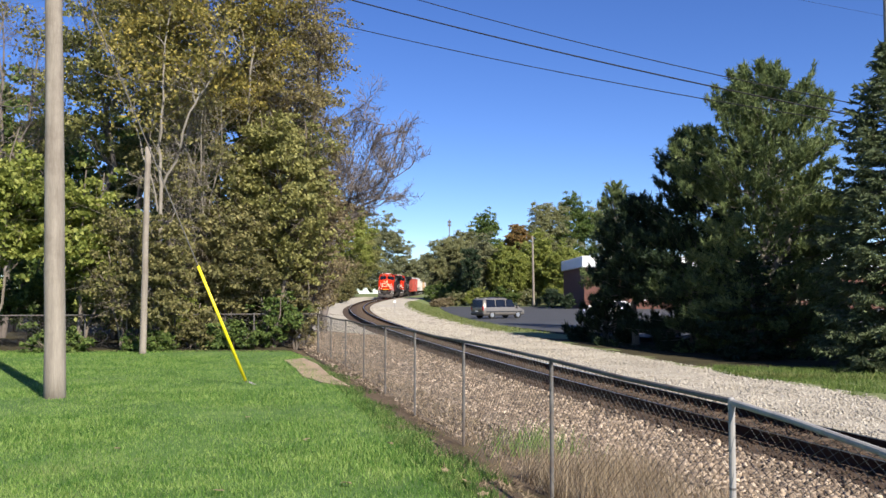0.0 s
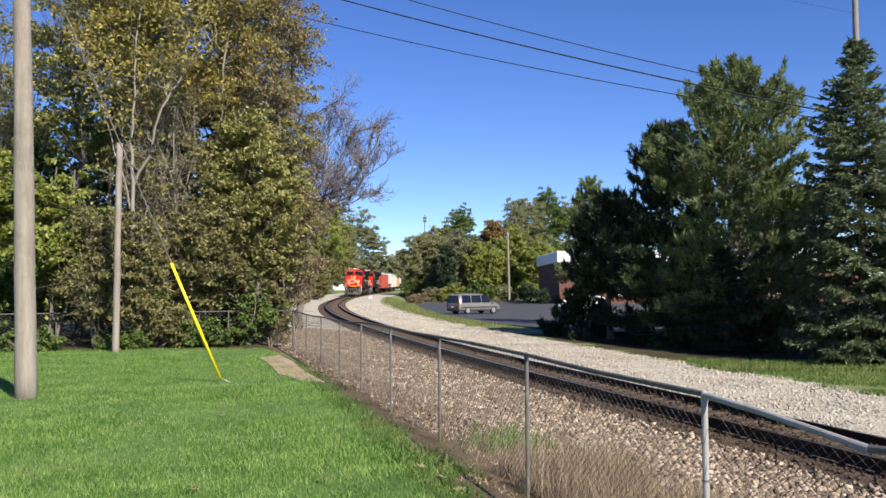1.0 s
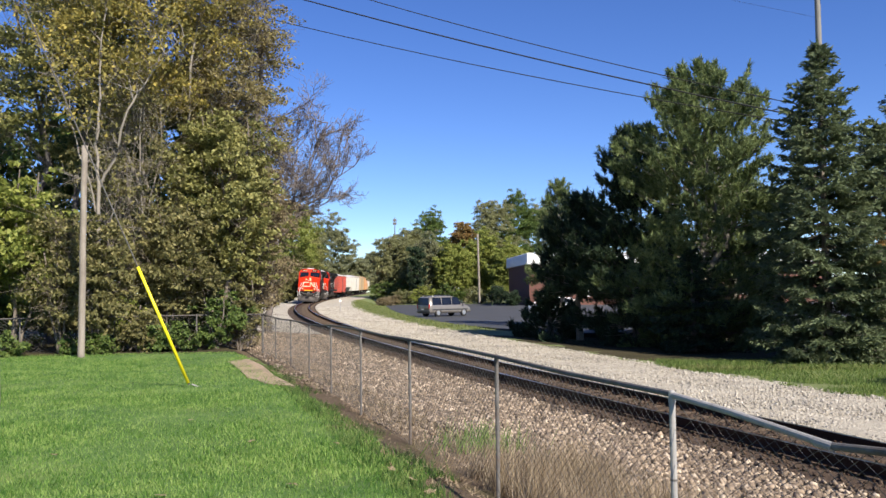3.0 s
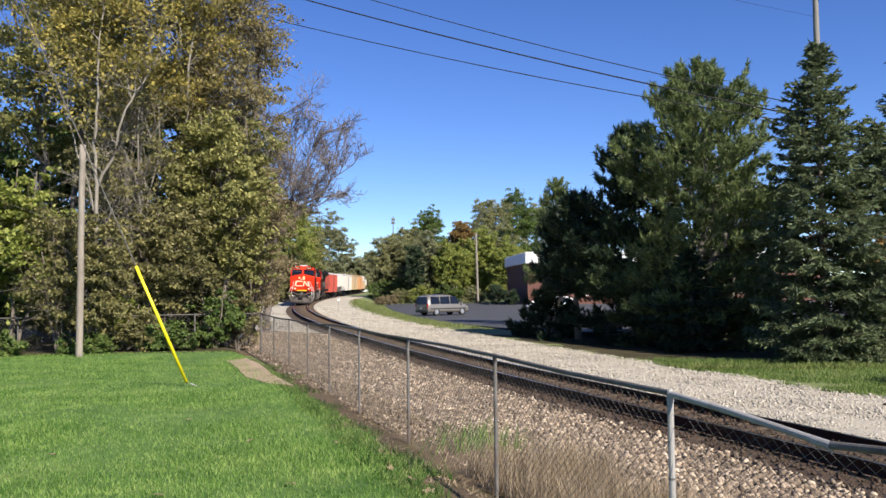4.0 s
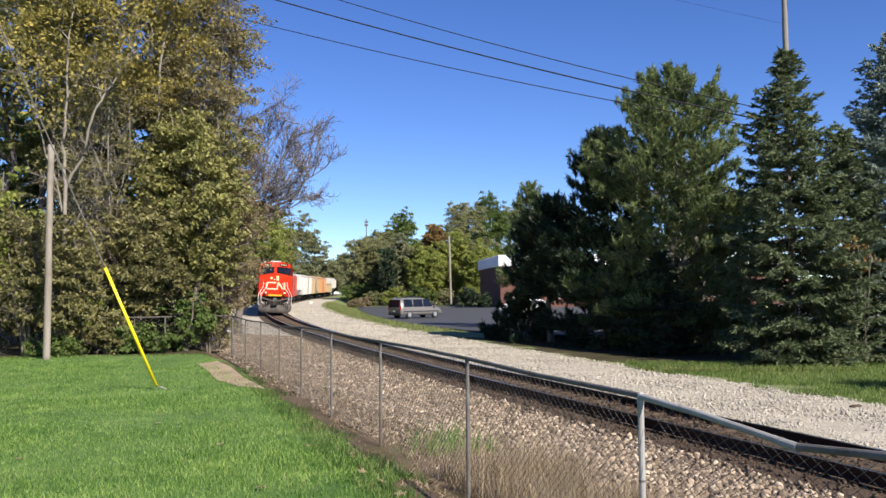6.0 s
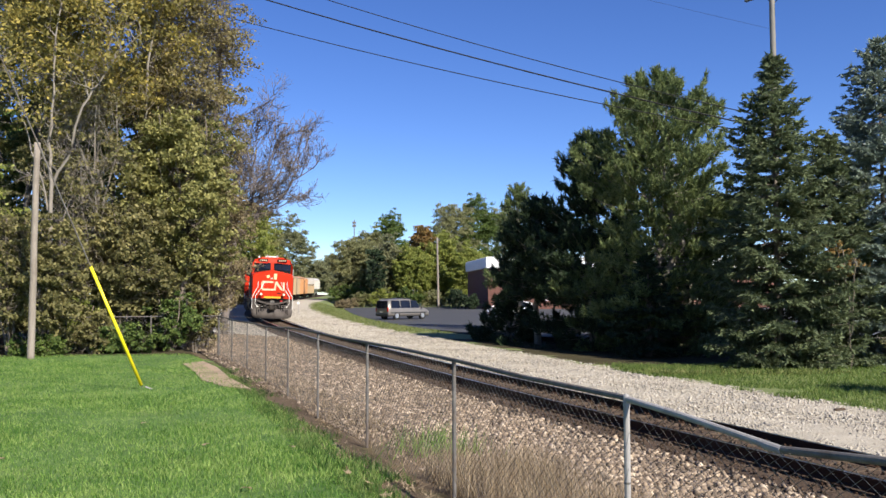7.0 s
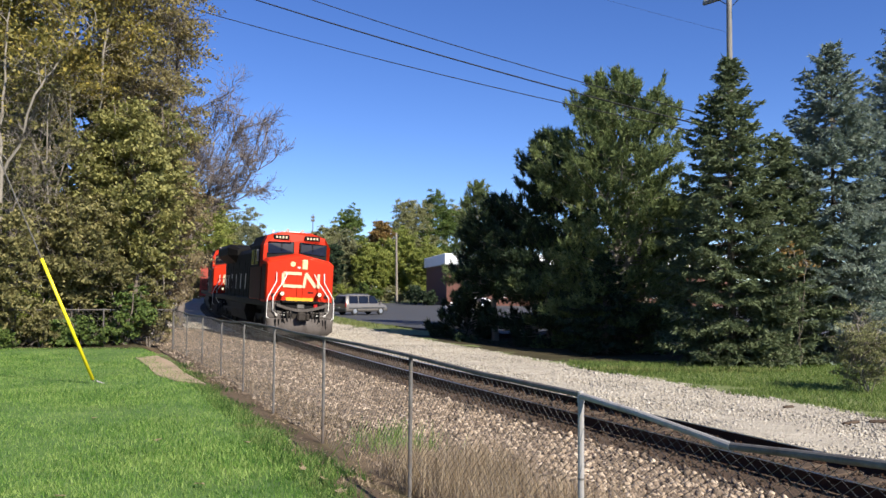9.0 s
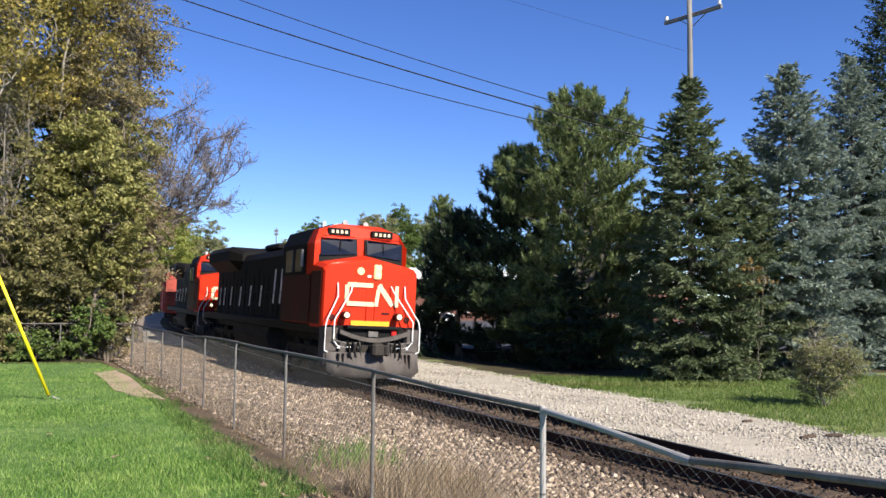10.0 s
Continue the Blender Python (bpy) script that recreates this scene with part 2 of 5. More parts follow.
    "straw": foliage("straw", ((0.2, (0.17, 0.125, 0.075)), (0.5, (0.31, 0.235, 0.15)), (0.8, (0.48, 0.385, 0.26))), 0.35, 0.2),
    "stone": stones_mat("stone", ((0.0, (0.035, 0.024, 0.016)), (0.35, (0.13, 0.092, 0.064)), (0.7, (0.31, 0.235, 0.165)), (1.0, (0.6, 0.49, 0.37))), (0.4, 0.3, 0.21)),
    "chip": stones_mat("chip", ((0.0, (0.2, 0.175, 0.14)), (0.3, (0.36, 0.32, 0.255)), (1.0, (0.57, 0.52, 0.44)))),
}

for key in ("red", "shade_red", "black", "under", "plow", "rail_side", "tie_wood", "ballast", "bed", "litter", "dirt"):
    M[key].node_tree.nodes["Principled BSDF"].inputs["Specular IOR Level"].default_value = 0.15


# ------------------------------------------------------------------ mesh helpers
class Build:
    """Collects pieces of one mesh."""

    def __init__(self):
        self.v, self.f, self.m, self.slots = [], [], [], []

    def _slot(self, mat):
        if mat not in self.slots:
            self.slots.append(mat)
        return self.slots.index(mat)

    def add(self, verts, faces, mat=None):
        o, s = len(self.v), self._slot(mat)
        self.v += [tuple(p) for p in verts]
        self.f += [tuple(i + o for i in f) for f in faces]
        self.m += [s] * len(faces)
        return self

    def box(self, x0, x1, y0, y1, z0, z1, mat=None, bevel=0.0):
        if bevel:
            b = min(bevel, (x1 - x0) * 0.45, (y1 - y0) * 0.45, (z1 - z0) * 0.45)
            ring = [(x0 + b, y0), (x1 - b, y0), (x1, y0 + b), (x1, y1 - b), (x1 - b, y1), (x0 + b, y1), (x0, y1 - b), (x0, y0 + b)]
            cx, cy = (x0 + x1) / 2, (y0 + y1) / 2
            kx, ky = 1 - 2 * b / (x1 - x0), 1 - 2 * b / (y1 - y0)
            inner = [(cx + (x - cx) * kx, cy + (y - cy) * ky) for x, y in ring]
            levels = [(inner, z0), (ring, z0 + b), (ring, z1 - b), (inner, z1)]
            vs = [(x, y, z) for r, z in levels for x, y in r]
            fs = [tuple(range(7, -1, -1)), tuple(range(24, 32))]
            for k in range(3):
                fs += [(8 * k + i, 8 * k + (i + 1) % 8, 8 * k + 8 + (i + 1) % 8, 8 * k + 8 + i) for i in range(8)]
            return self.add(vs, fs, mat)
        vs = [(x, y, z) for z in (z0, z1) for x, y in ((x0, y0), (x1, y0), (x1, y1), (x0, y1))]
        return self.add(vs, [(3, 2, 1, 0), (4, 5, 6, 7), (0, 1, 5, 4), (1, 2, 6, 5), (2, 3, 7, 6), (3, 0, 4, 7)], mat)

    def tube(self, pts, radii, seg=8, mat=None, caps=True):
        pts = [Vector(p) for p in pts]
        if isinstance(radii, (int, float)):
            radii = [radii] * len(pts)
        vs, fs = [], []
        for i, p in enumerate(pts):
            d = (pts[min(i + 1, len(pts) - 1)] - pts[max(i - 1, 0)]).normalized()
            a = d.cross(Vector((0, 0, 1)) if abs(d.z) < 0.95 else Vector((1, 0, 0))).normalized()
            b = d.cross(a)
            for k in range(seg):
                w = 2 * math.pi * k / seg
                vs.append(p + (a * math.cos(w) + b * math.sin(w)) * radii[i])
        for i in range(len(pts) - 1):
            for k in range(seg):
                fs.append((i * seg + k, (i + 1) * seg + k, (i + 1) * seg + (k + 1) % seg, i * seg + (k + 1) % seg))
        if caps:
            fs += [tuple(range(seg)), tuple(range(len(vs) - 1, len(vs) - seg - 1, -1))]
        return self.add(vs, fs, mat)

    def loft(self, rings, mat=None, closed=True, caps=True):
        """Skin over rings of equally many points."""
        n = len(rings[0])
        vs = [p for r in rings for p in r]
        fs = []
        for i in range(len(rings) - 1):
            for k in range(n if closed else n - 1):
                fs.append((i * n + k, i * n + (k + 1) % n, (i + 1) * n + (k + 1) % n, (i + 1) * n + k))
        if caps and closed:
            fs += [tuple(range(n - 1, -1, -1)), tuple(range(len(vs) - n, len(vs)))]
        return self.add(vs, fs, mat)

    def wheel(self, x, y, z, r, half, mat=None, seg=20, flange=0.0, side=1):
        """A disc on an axle along y, with a tread, a dished face and a flange."""
        prof = [(r * 0.2, half), (r * 0.75, half * 0.6), (r * 0.85, half), (r, half * 0.9), (r, -half * 0.6), (r + flange, -half * 0.7), (r + flange, -half), (r * 0.2, -half)]
        rings = []
        for k in range(seg):
            w = 2 * math.pi * k / seg
            rings.append([(x + q * math.cos(w), y + side * h, z + q * math.sin(w)) for q, h in prof])
        rings.append(rings[0])
        return self.loft(rings, mat, caps=False)

    def mesh(self, name, smooth=False):
        me = bpy.data.meshes.new(name)
        me.from_pydata(self.v, [], self.f)
        for s in self.slots:
            me.materials.append(M[s] if isinstance(s, str) else s)
        me.polygons.foreach_set("material_index", self.m)
        if smooth:
            me.shade_smooth()
        bm = bmesh.new()
        bm.from_mesh(me)
        bmesh.ops.recalc_face_normals(bm, faces=bm.faces)
        bm.to_mesh(me)
        bm.free()
        return me


def part(name, build, parent, label="", smooth=False, at=None):
    ob = new(name, build.mesh(name, smooth))
    ob.parent = parent
    if at is not None:
        ob.matrix_basis = at
    return tagged(ob, label) if label else ob


def thing(name, m, label, category, group="", kind=""):
    ob = new(name)
    ob.empty_display_size = 0.2
    ob.matrix_basis = m
    return tagged(ob, label, category, group, kind)


def array_mesh(name, verts, size, mat):
    """Many separate faces of `size` corners each, from one array."""
    verts = np.asarray(verts, np.float32).reshape(-1, 3)
    n = len(verts) // size
    me = bpy.data.meshes.new(name)
    me.vertices.add(len(verts))
    me.vertices.foreach_set("co", verts.ravel())
    me.loops.add(n * size)
    me.loops.foreach_set("vertex_index", np.arange(n * size, dtype=np.int32))
    me.polygons.add(n)
    me.polygons.foreach_set("loop_start", np.arange(0, n * size, size, dtype=np.int32))
    me.polygons.foreach_set("loop_total", np.full(n, size, np.int32))
    me.materials.append(M[mat])
    me.update(calc_edges=True)
    return me


def indexed_mesh(name, verts, tris, mat, smooth=False):
    verts, tris = np.asarray(verts, np.float32), np.asarray(tris, np.int32)
    me = bpy.data.meshes.new(name)
    me.vertices.add(len(verts))
    me.vertices.foreach_set("co", verts.ravel())
    k = tris.shape[1]
    me.loops.add(tris.size)
    me.loops.foreach_set("vertex_index", tris.ravel())
    me.polygons.add(len(tris))
    me.polygons.foreach_set("loop_start", np.arange(0, tris.size, k, dtype=np.int32))
    me.polygons.foreach_set("loop_total", np.full(len(tris), k, np.int32))
    me.materials.append(M[mat])
    me.update(calc_edges=True)
    return me


# ------------------------------------------------------------------ the lie of the land
TRACK = (-1.0312, 2.5227, 10.0356, -32.2455, 10.749)


def track_x(y):
    y = np.asarray(y, float)
    c = np.clip(y, 2.0, 255.0) / 100
    d = np.polyval(np.polyder(TRACK), c) / 100
    return np.polyval(TRACK, c) + d * (y - c * 100)


def track_slope(y):
    return np.polyval(np.polyder(TRACK), np.clip(np.asarray(y, float), 2.0, 255.0) / 100) / 100


def rail_z(y):
    return -0.74 + 0.0097 * np.clip(np.asarray(y, float), -30, 260)


def step(a, b, v):
    t = np.clip((v - a) / (b - a), 0, 1)
    return t * t * (3 - 2 * t)


def ground_z(x, y):
    """Height of the ground; n: how far left of the track's middle."""
    x, y = np.asarray(x, float), np.asarray(y, float)
    n = track_x(y) - x
    zr = rail_z(y)
    yard = step(34, 60, y) * (zr - 0.1)
    left = np.interp(n, [0, 1.75, 2.1, 6.2], [0, 0, 0.06, 1])
    low = zr - 0.203 - 0.045 * step(1.25, 1.8, np.abs(n))
    edge = -0.19 * (1 - step(34, 60, y)) + yard * step(34, 60, y)
    z_left = low * (1 - left) + edge * left
    z_left = z_left + (yard - edge) * step(7.1, 7.8, n) * (y > -50)
    lot = -0.85 + 0.3 * step(36, 60, y)
    right = step(-6.3, -10.5, n)
    z_right = (low + 0.012 * np.clip(n + 1.75, -5, 0)) * (1 - right) + lot * right
    return np.where(n > 0, z_left, z_right)


def gz(x, y):
    return float(ground_z(x, y))


# ------------------------------------------------------------------ ground, one sheet
def build_ground():
    ys = np.concatenate([np.arange(-40, 2, 3.0), np.arange(2, 40, 0.4), np.arange(40, 120, 2.0), np.arange(120, 300, 8.0), [330, 400, 500, 700, 1000, 1600, 2600]])
    ns = np.concatenate([[-2500, -1200, -600, -300, -150, -90, -60, -40, -30, -22, -17, -14, -12], np.arange(-11, -1.7, 0.35), [-1.5, -1.1, -0.7, -0.35, 0, 0.35, 0.7, 1.1, 1.5],
                         np.arange(1.75, 8.3, 0.35), [8.6, 9, 9.5, 10, 11, 12, 13, 14, 16, 18, 20, 23, 26, 30, 36, 44, 60, 90, 150, 300, 600, 1200, 2500]])
    wob = [noise.noise((0.0, float(y) * 0.35, 3.0)) * 0.32 + noise.noise((5.0, float(y) * 1.3, 3.0)) * 0.14 for y in ys]
    Y, N = np.meshgrid(ys, ns, indexing="ij")
    W = np.array(wob)[:, None] * np.where((np.abs(N) > 4.5) & (np.abs(N) < 12), 1, 0)
    N = N + W
    X = track_x(Y) - N
    Z = ground_z(X, Y)
    near = (np.abs(N) < 40) & (Y < 120)
    rough = np.array([[noise.noise((float(a) * 0.5, float(b) * 0.5, 0.0)) for a, b in zip(r, q)] for r, q in zip(X, Y)])
    Z = Z + np.where(near & (np.abs(N) > 1.8), rough * 0.035, 0)
    R, C = X.shape
    idx = np.arange(R * C).reshape(R, C)
    faces = np.stack([idx[:-1, :-1], idx[:-1, 1:], idx[1:, 1:], idx[1:, :-1]], -1).reshape(-1, 4)
    me = indexed_mesh("ground", np.stack([X, Y, Z], -1).reshape(-1, 3), faces[:, ::-1], "lawn")
    kinds = ["lawn", "verge", "litter", "dirt", "ballast", "bed", "gravel"]
    for k in kinds[1:]:
        me.materials.append(M[k])
    cn = (ns[:-1] + ns[1:]) / 2
    cy = (ys[:-1] + ys[1:]) / 2
    ids = []
    for y in cy:
        for n in cn:
            if n < -6.4:
                # strip along the conifers: dark litter colour stands in for tree shade
                k = 2 if 26.5 + 0.5 * min(max(-n - 6.4, 0), 8) + 3 * noise.noise((n * 0.9, y * 0.7, 2.0)) < y < 47 and n > -30 and n + 1.2 * noise.noise((n, y * 0.8, 7.0)) < -6.9 else 1
            elif y > 195 and abs(n) > 1.5:
                k = 1
            elif n < -1.5:
                k = 6
            elif n < 1.5:
                k = 5
            elif n < 6.1:
                k = 4 if y < 42 else 6
            elif y < 26 and float(track_x(y)) - n > 2.75 - 0.236 * y - 0.66 + 0.3 * noise.noise((0.0, y * 1.1, 9.0)):
                k = 3
            elif n < 7.25 and y >= 26:
                k = 3 if y < 38 else 6
            else:
                k = 0 if y < 26.2 - 0.02 * n else 2
            ids.append(k)
    me.polygons.foreach_set("material_index", ids)
    me.shade_smooth()
    tagged(new("ground", me), "uneven ground with mown lawn, stone ballast, pale gravel and grassy verge", "ground", kind="structure")


build_ground()

# asphalt of the car park, a slab over the sheet
lot = Build()
lot_near = [(-0.5, 140), (0.4, 108), (1.6, 85), (3.0, 69), (4.9, 57.5), (7.2, 50.0), (11, 44), (20, 41)]
top = [(x, y, -0.515) for x, y in lot_near] + [(70, 41, -0.515), (70, 152, -0.515), (-0.5, 152, -0.515)]
low = [(x, y, -0.95) for x, y, z in top]
lot.loft([low, top], "asphalt")
tagged(new("parking_lot", lot.mesh("parking_lot")), "dark asphalt car park", "parking lot", kind="structure")
pad = Build()
pad_ring = [(-4.15, 22.6), (-3.75, 23.3), (-3.1, 21.3), (-2.45, 18.6), (-1.75, 16.3), (-2.35, 16.9), (-2.95, 18.2), (-3.5, 20.4)]
pad.loft([[(x, y, -0.2) for x, y in pad_ring], [(x, y, 0.02) for x, y in pad_ring]], "concrete")
tagged(new("bare_patch", pad.mesh("bare_patch")), "tan strip of bare packed soil and concrete beside the fence", "pavement", kind="structure")


# ------------------------------------------------------------------ railway track
CANT = 0.027


def along(y, n, z):
    """A point n metres left of the track's middle, z above the rail's head, with the cant."""
    a = math.atan(float(track_slope(y)))
    return (float(track_x(y)) - n * math.cos(a), y + n * math.sin(a), float(rail_z(y)) + z + CANT * n / 0.755)


def build_track():
    track = thing("railway_track", pose(0, 0, 0), "single rusty railway track on dark wooden ties in stone ballast", "railway track")
    ys = np.concatenate([np.arange(-14, 60, 1.5), np.arange(60, 330, 5.0)])
    prof = [(-0.07, -0.18), (0.07, -0.18), (0.07, -0.168), (0.012, -0.145), (0.012, -0.045), (0.036, -0.035), (0.036, -0.006)]
    for s in (1, -1):
        side = Build()
        full = prof + [(-0.036, -0.006), (-0.036, -0.035), (-0.012, -0.045), (-0.012, -0.145), (-0.07, -0.168)]
        side.loft([[along(y, s * 0.755 + a, z) for a, z in full] for y in ys], "rail_side")
        cap = [(-0.0355, -0.012), (0.0355, -0.012), (0.034, -0.002), (0.02, 0.0), (-0.02, 0.0), (-0.034, -0.002)]
        side.loft([[along(y, s * 0.755 + a, z) for a, z in cap] for y in ys], "rail_head")
        part("rail", side, track, "rusty steel rail with a bright worn head")
    tie = Build().box(-1.3, 1.3, -0.115, 0.115, -0.18, 0, "tie_wood", 0.015)
    for s in (1, -1):
        tie.box(s * 0.755 - 0.17, s * 0.755 + 0.17, -0.09, 0.09, 0, 0.014, "rail_side")
        for q in (-0.11, 0.11):
            for e in (-0.06, 0.06):
                tie.box(s * 0.755 + q - 0.02, s * 0.755 + q + 0.02, e - 0.018, e + 0.018, 0.012, 0.045, "rail_side", 0.005)
    tie_me = tie.mesh("tie")
    rng = random.Random(4)
    y = -3.0
    for i in range(295):
        x, yy, z = along(y, 0, -0.196)
        ob = new("tie", tie_me)
        ob.parent = track
        ob.matrix_basis = pose(x, yy, z + rng.uniform(-0.006, 0.006), 0, math.degrees(CANT / 0.755) * -1, math.degrees(math.atan(-float(track_slope(y)))) + rng.uniform(-1, 1))
        y += 0.53
    return track


build_track()


# ------------------------------------------------------------------ chain-link fence
POSTS = [(2.32, 1.95), (1.64, 4.93), (0.99, 7.91), (0.26, 10.87), (-0.45, 13.83), (-1.12, 16.8), (-1.81, 19.77), (-2.56, 22.73), (-3.33, 25.68), (-4.14, 28.62)]
POST_TOP = [1.13, 1.14, 1.145, 1.15, 1.15, 1.12, 1.04, 1.05, 1.03, 1.07]


def net(build, a, b, bottom_a, bottom_b, top_a, top_b, mid=None, r=0.0016, cell=0.085):
    """Crossing wires in the panel between two posts; mid: the sagging height of the top edge."""
    a, b = Vector((*a, 0)), Vector((*b, 0))
    run = (b - a).length
    tall = 1.2
    off = (b - a).cross(Vector((0, 0, 1))).normalized()

    def at(u, w):
        u, w = min(max(u, 0), run), min(max(w, 0), tall)
        t = u / run
        top_z = top_a + (top_b - top_a) * t
        if mid:
            top_z = np.interp(t, [0, mid[0], 1], [top_a, mid[1], top_b])
        lo = bottom_a + (bottom_b - bottom_a) * t
        bulge = math.sin(math.pi * t) * math.sin(math.pi * w / tall) * 0.03
        if mid:
            bulge += mid[2] * math.sin(math.pi * t) * w / tall
        p = a.lerp(b, t) + off * bulge
        return (p.x, p.y, lo + (top_z - lo) * w / tall)

    slope = 0.75
    k = -int(tall / slope / cell) - 1
    while k * cell < run + tall / slope:
        for sgn in (1, -1):
            u0 = k * cell
            pts = []
            for j in range(7):
                w = tall * j / 6
                u = u0 + (w / slope if sgn == 1 else (tall - w) / slope)
                pts.append((u, w))
            inside = [(u, w) for u, w in pts if -0.001 <= u <= run + 0.001]
            if len(inside) >= 2:
                build.tube([at(u, w) for u, w in inside], r, 3, "galv_dark", caps=False)
        k += 1


def build_fence():
    fence = thing("chain_link_fence", pose(0, 0, 0), "weathered grey chain-link fence with a bent top rail", "fence")
    for i, ((x, y), z) in enumerate(zip(POSTS, POST_TOP)):
        lo = gz(x, y) - 0.05
        r = 0.019 if i < 9 else 0.034
        b = Build().tube([(x, y, lo), (x, y, z - 0.02)], r, 12, "galv" if i < 2 else "galv_dark")
        b.tube([(x, y, z - 0.05), (x, y, z - 0.01), (x, y, z + 0.012), (x, y, z + 0.022)], [r * 1.12, r * 1.12, r * 1.0, r * 0.5], 12, "galv" if i < 2 else "galv_dark")
        for h in (0.35, 0.75):
            b.tube([(x, y, lo + h), (x, y, lo + h + 0.012)], r * 1.12, 10, "galv_dark")
        part("fence_post", b, fence)
    for i in range(len(POSTS) - 1):
        (x0, y0), (x1, y1) = POSTS[i], POSTS[i + 1]
        b = Build()
        if i == 0:
            pts = [(x1, y1, 1.135), (1.79, 4.45, 1.1), (1.985, 3.86, 1.035)]
            b.tube(pts, 0.019, 12, "galv")
            part("top_rail", b, fence, "bent galvanised top rail")
            b = Build().tube([(1.97, 3.9, 1.037), (1.998, 3.79, 1.028)], 0.0225, 12, "galv")
            part("rail_sleeve", b, fence)
            b = Build().tube([(1.99, 3.82, 1.03), (2.13, 3.3, 1.075), (2.27, 2.82, 1.11), (x0, y0, 1.12)], 0.019, 12, "galv_dark")
            part("top_rail", b, fence, "dull galvanised top rail, pushed outward")
        else:
            mid = ((x0 + x1) / 2, (y0 + y1) / 2, (POST_TOP[i] + POST_TOP[i + 1]) / 2 + (-0.012 if i % 2 else 0.008))
            b.tube([(x0, y0, POST_TOP[i]), mid, (x1, y1, POST_TOP[i + 1])], 0.018, 10, "galv_dark")
            part("top_rail", b, fence)
        w = Build()
        net(w, (x0, y0), (x1, y1), gz(x0, y0) + 0.03, gz(x1, y1) + 0.03, POST_TOP[i], POST_TOP[i + 1], (0.62, 1.03, 0.05) if i == 0 else None, r=0.0016 if i < 2 else 0.0018)
        part("wire_mesh", w, fence)
    return fence


build_fence()


def build_back_fence():
    """The fence that leads off under the trees, with its small gate."""
    fence = thing("back_fence", pose(0, 0, 0), "old chain-link fence grown over under the trees", "fence")
    pts = [(-4.14, 28.62), (-6.2, 28.3), (-7.7, 27.9), (-8.6, 27.7), (-11.2, 27.0), (-13.8, 26.3), (-16.4, 25.6), (-19.0, 24.9)]
    for i, (x, y) in enumerate(pts[1:]):
        part("fence_post", Build().tube([(x, y, -0.05), (x, y, 1.12)], 0.026, 10, "galv_dark"), fence)
    for a, b in zip(pts, pts[1:]):
        part("top_rail", Build().tube([(*a, 1.08), (*b, 1.08)], 0.019, 8, "galv_dark"), fence)
        w = Build()
        net(w, a, b, 0.02, 0.02, 1.08, 1.08, r=0.0025, cell=0.15)
        part("wire_mesh", w, fence)


build_back_fence()


# ------------------------------------------------------------------ poles and wires
def pole_mesh(h, r0, r1, mat, seed, lean=(0, 0)):
    rng = random.Random(seed)
    pts, rad = [], []
    for i in range(13):
        t = i / 12
        pts.append((lean[0] * t + rng.uniform(-1, 1) * 0.008, lean[1] * t + rng.uniform(-1, 1) * 0.008, -0.4 + (h + 0.4) * t))
        rad.append((r0 + (r1 - r0) * t) * (1 + rng.uniform(-0.02, 0.02)))
    b = Build().tube(pts, rad, 18, mat)
    return b


pole = thing("utility_pole", pose(-6.46, 14.46, 0), "tall weathered wooden utility pole standing on the lawn", "utility pole")
part("shaft", pole_mesh(9.6, 0.178, 0.125, "pole_wood", 1, (-0.26, 0.0)), pole, smooth=True)
hook = Build().tube([(-0.2, 0.0, 7.9), (0.02, 0.06, 7.86)], 0.02, 8, "galv_dark")
part("guy_hook", hook, pole)
guy = thing("guy_wire", pose(0, 0, 0), "steel guy wire with a bright yellow plastic guard", "guy wire")
g0, g1 = Vector((-3.77, 16.6, 0.05)), Vector((-6.56, 14.5, 7.88))
part("strand", Build().tube([g0, g1], 0.012, 6, "galv_dark"), guy)
p0, p1 = g0.lerp(g1, 0.005), g0.lerp(g1, 0.283)
part("guard", Build().tube([p0, p1], [0.032, 0.028], 12, "yellow"), guy, "bright yellow plastic guard tube", True)
part("anchor", Build().tube([(-3.5, 16.75, -0.06), (-3.72, 16.6, 0.06)], 0.014, 8, "galv"), guy)

stub = thing("dead_pole", pose(-8.72, 25.1, 0), "grey cut-off wooden pole among the trees", "pole")
part("shaft", pole_mesh(6.05, 0.1, 0.085, "pole_wood", 2, (0.05, 0)), stub, smooth=True)

far_pole = thing("wooden_pole", pose(15.6, 148, -0.5), "bare wooden pole beyond the car park", "utility pole")
part("shaft", pole_mesh(12.1, 0.21, 0.16, "pole_wood", 3, (-0.2, 0)), far_pole, smooth=True)

arm_pole = thing("crossarm_pole", pose(16.7, 31.9, -0.85), "tall grey utility pole with a crossarm behind the spruces", "utility pole")
part("shaft", pole_mesh(15.3, 0.17, 0.1, "old_wood", 5), arm_pole, smooth=True)
arm = Build().box(-1.38, 1.38, -0.06, 0.06, -0.075, 0.075, "old_wood", 0.01)
ARM = pose(0, 0, 14.62, 0, 0, -63)
part("crossarm", arm, arm_pole, at=ARM @ pose(0, 0.19, 0))
for q in (-1.28, 1.28):
    part("insulator", Build().tube([(q, 0.19, 0.07), (q, 0.19, 0.13), (q, 0.19, 0.17), (q, 0.19, 0.26)], [0.03, 0.085, 0.06, 0.075], 10, "white"), arm_pole, "white porcelain insulator", at=ARM)
part("insulator", Build().tube([(0, 0, 15.28), (0, 0, 15.4), (0, 0, 15.52)], [0.05, 0.1, 0.08], 10, "white"), arm_pole, "white porcelain insulator")
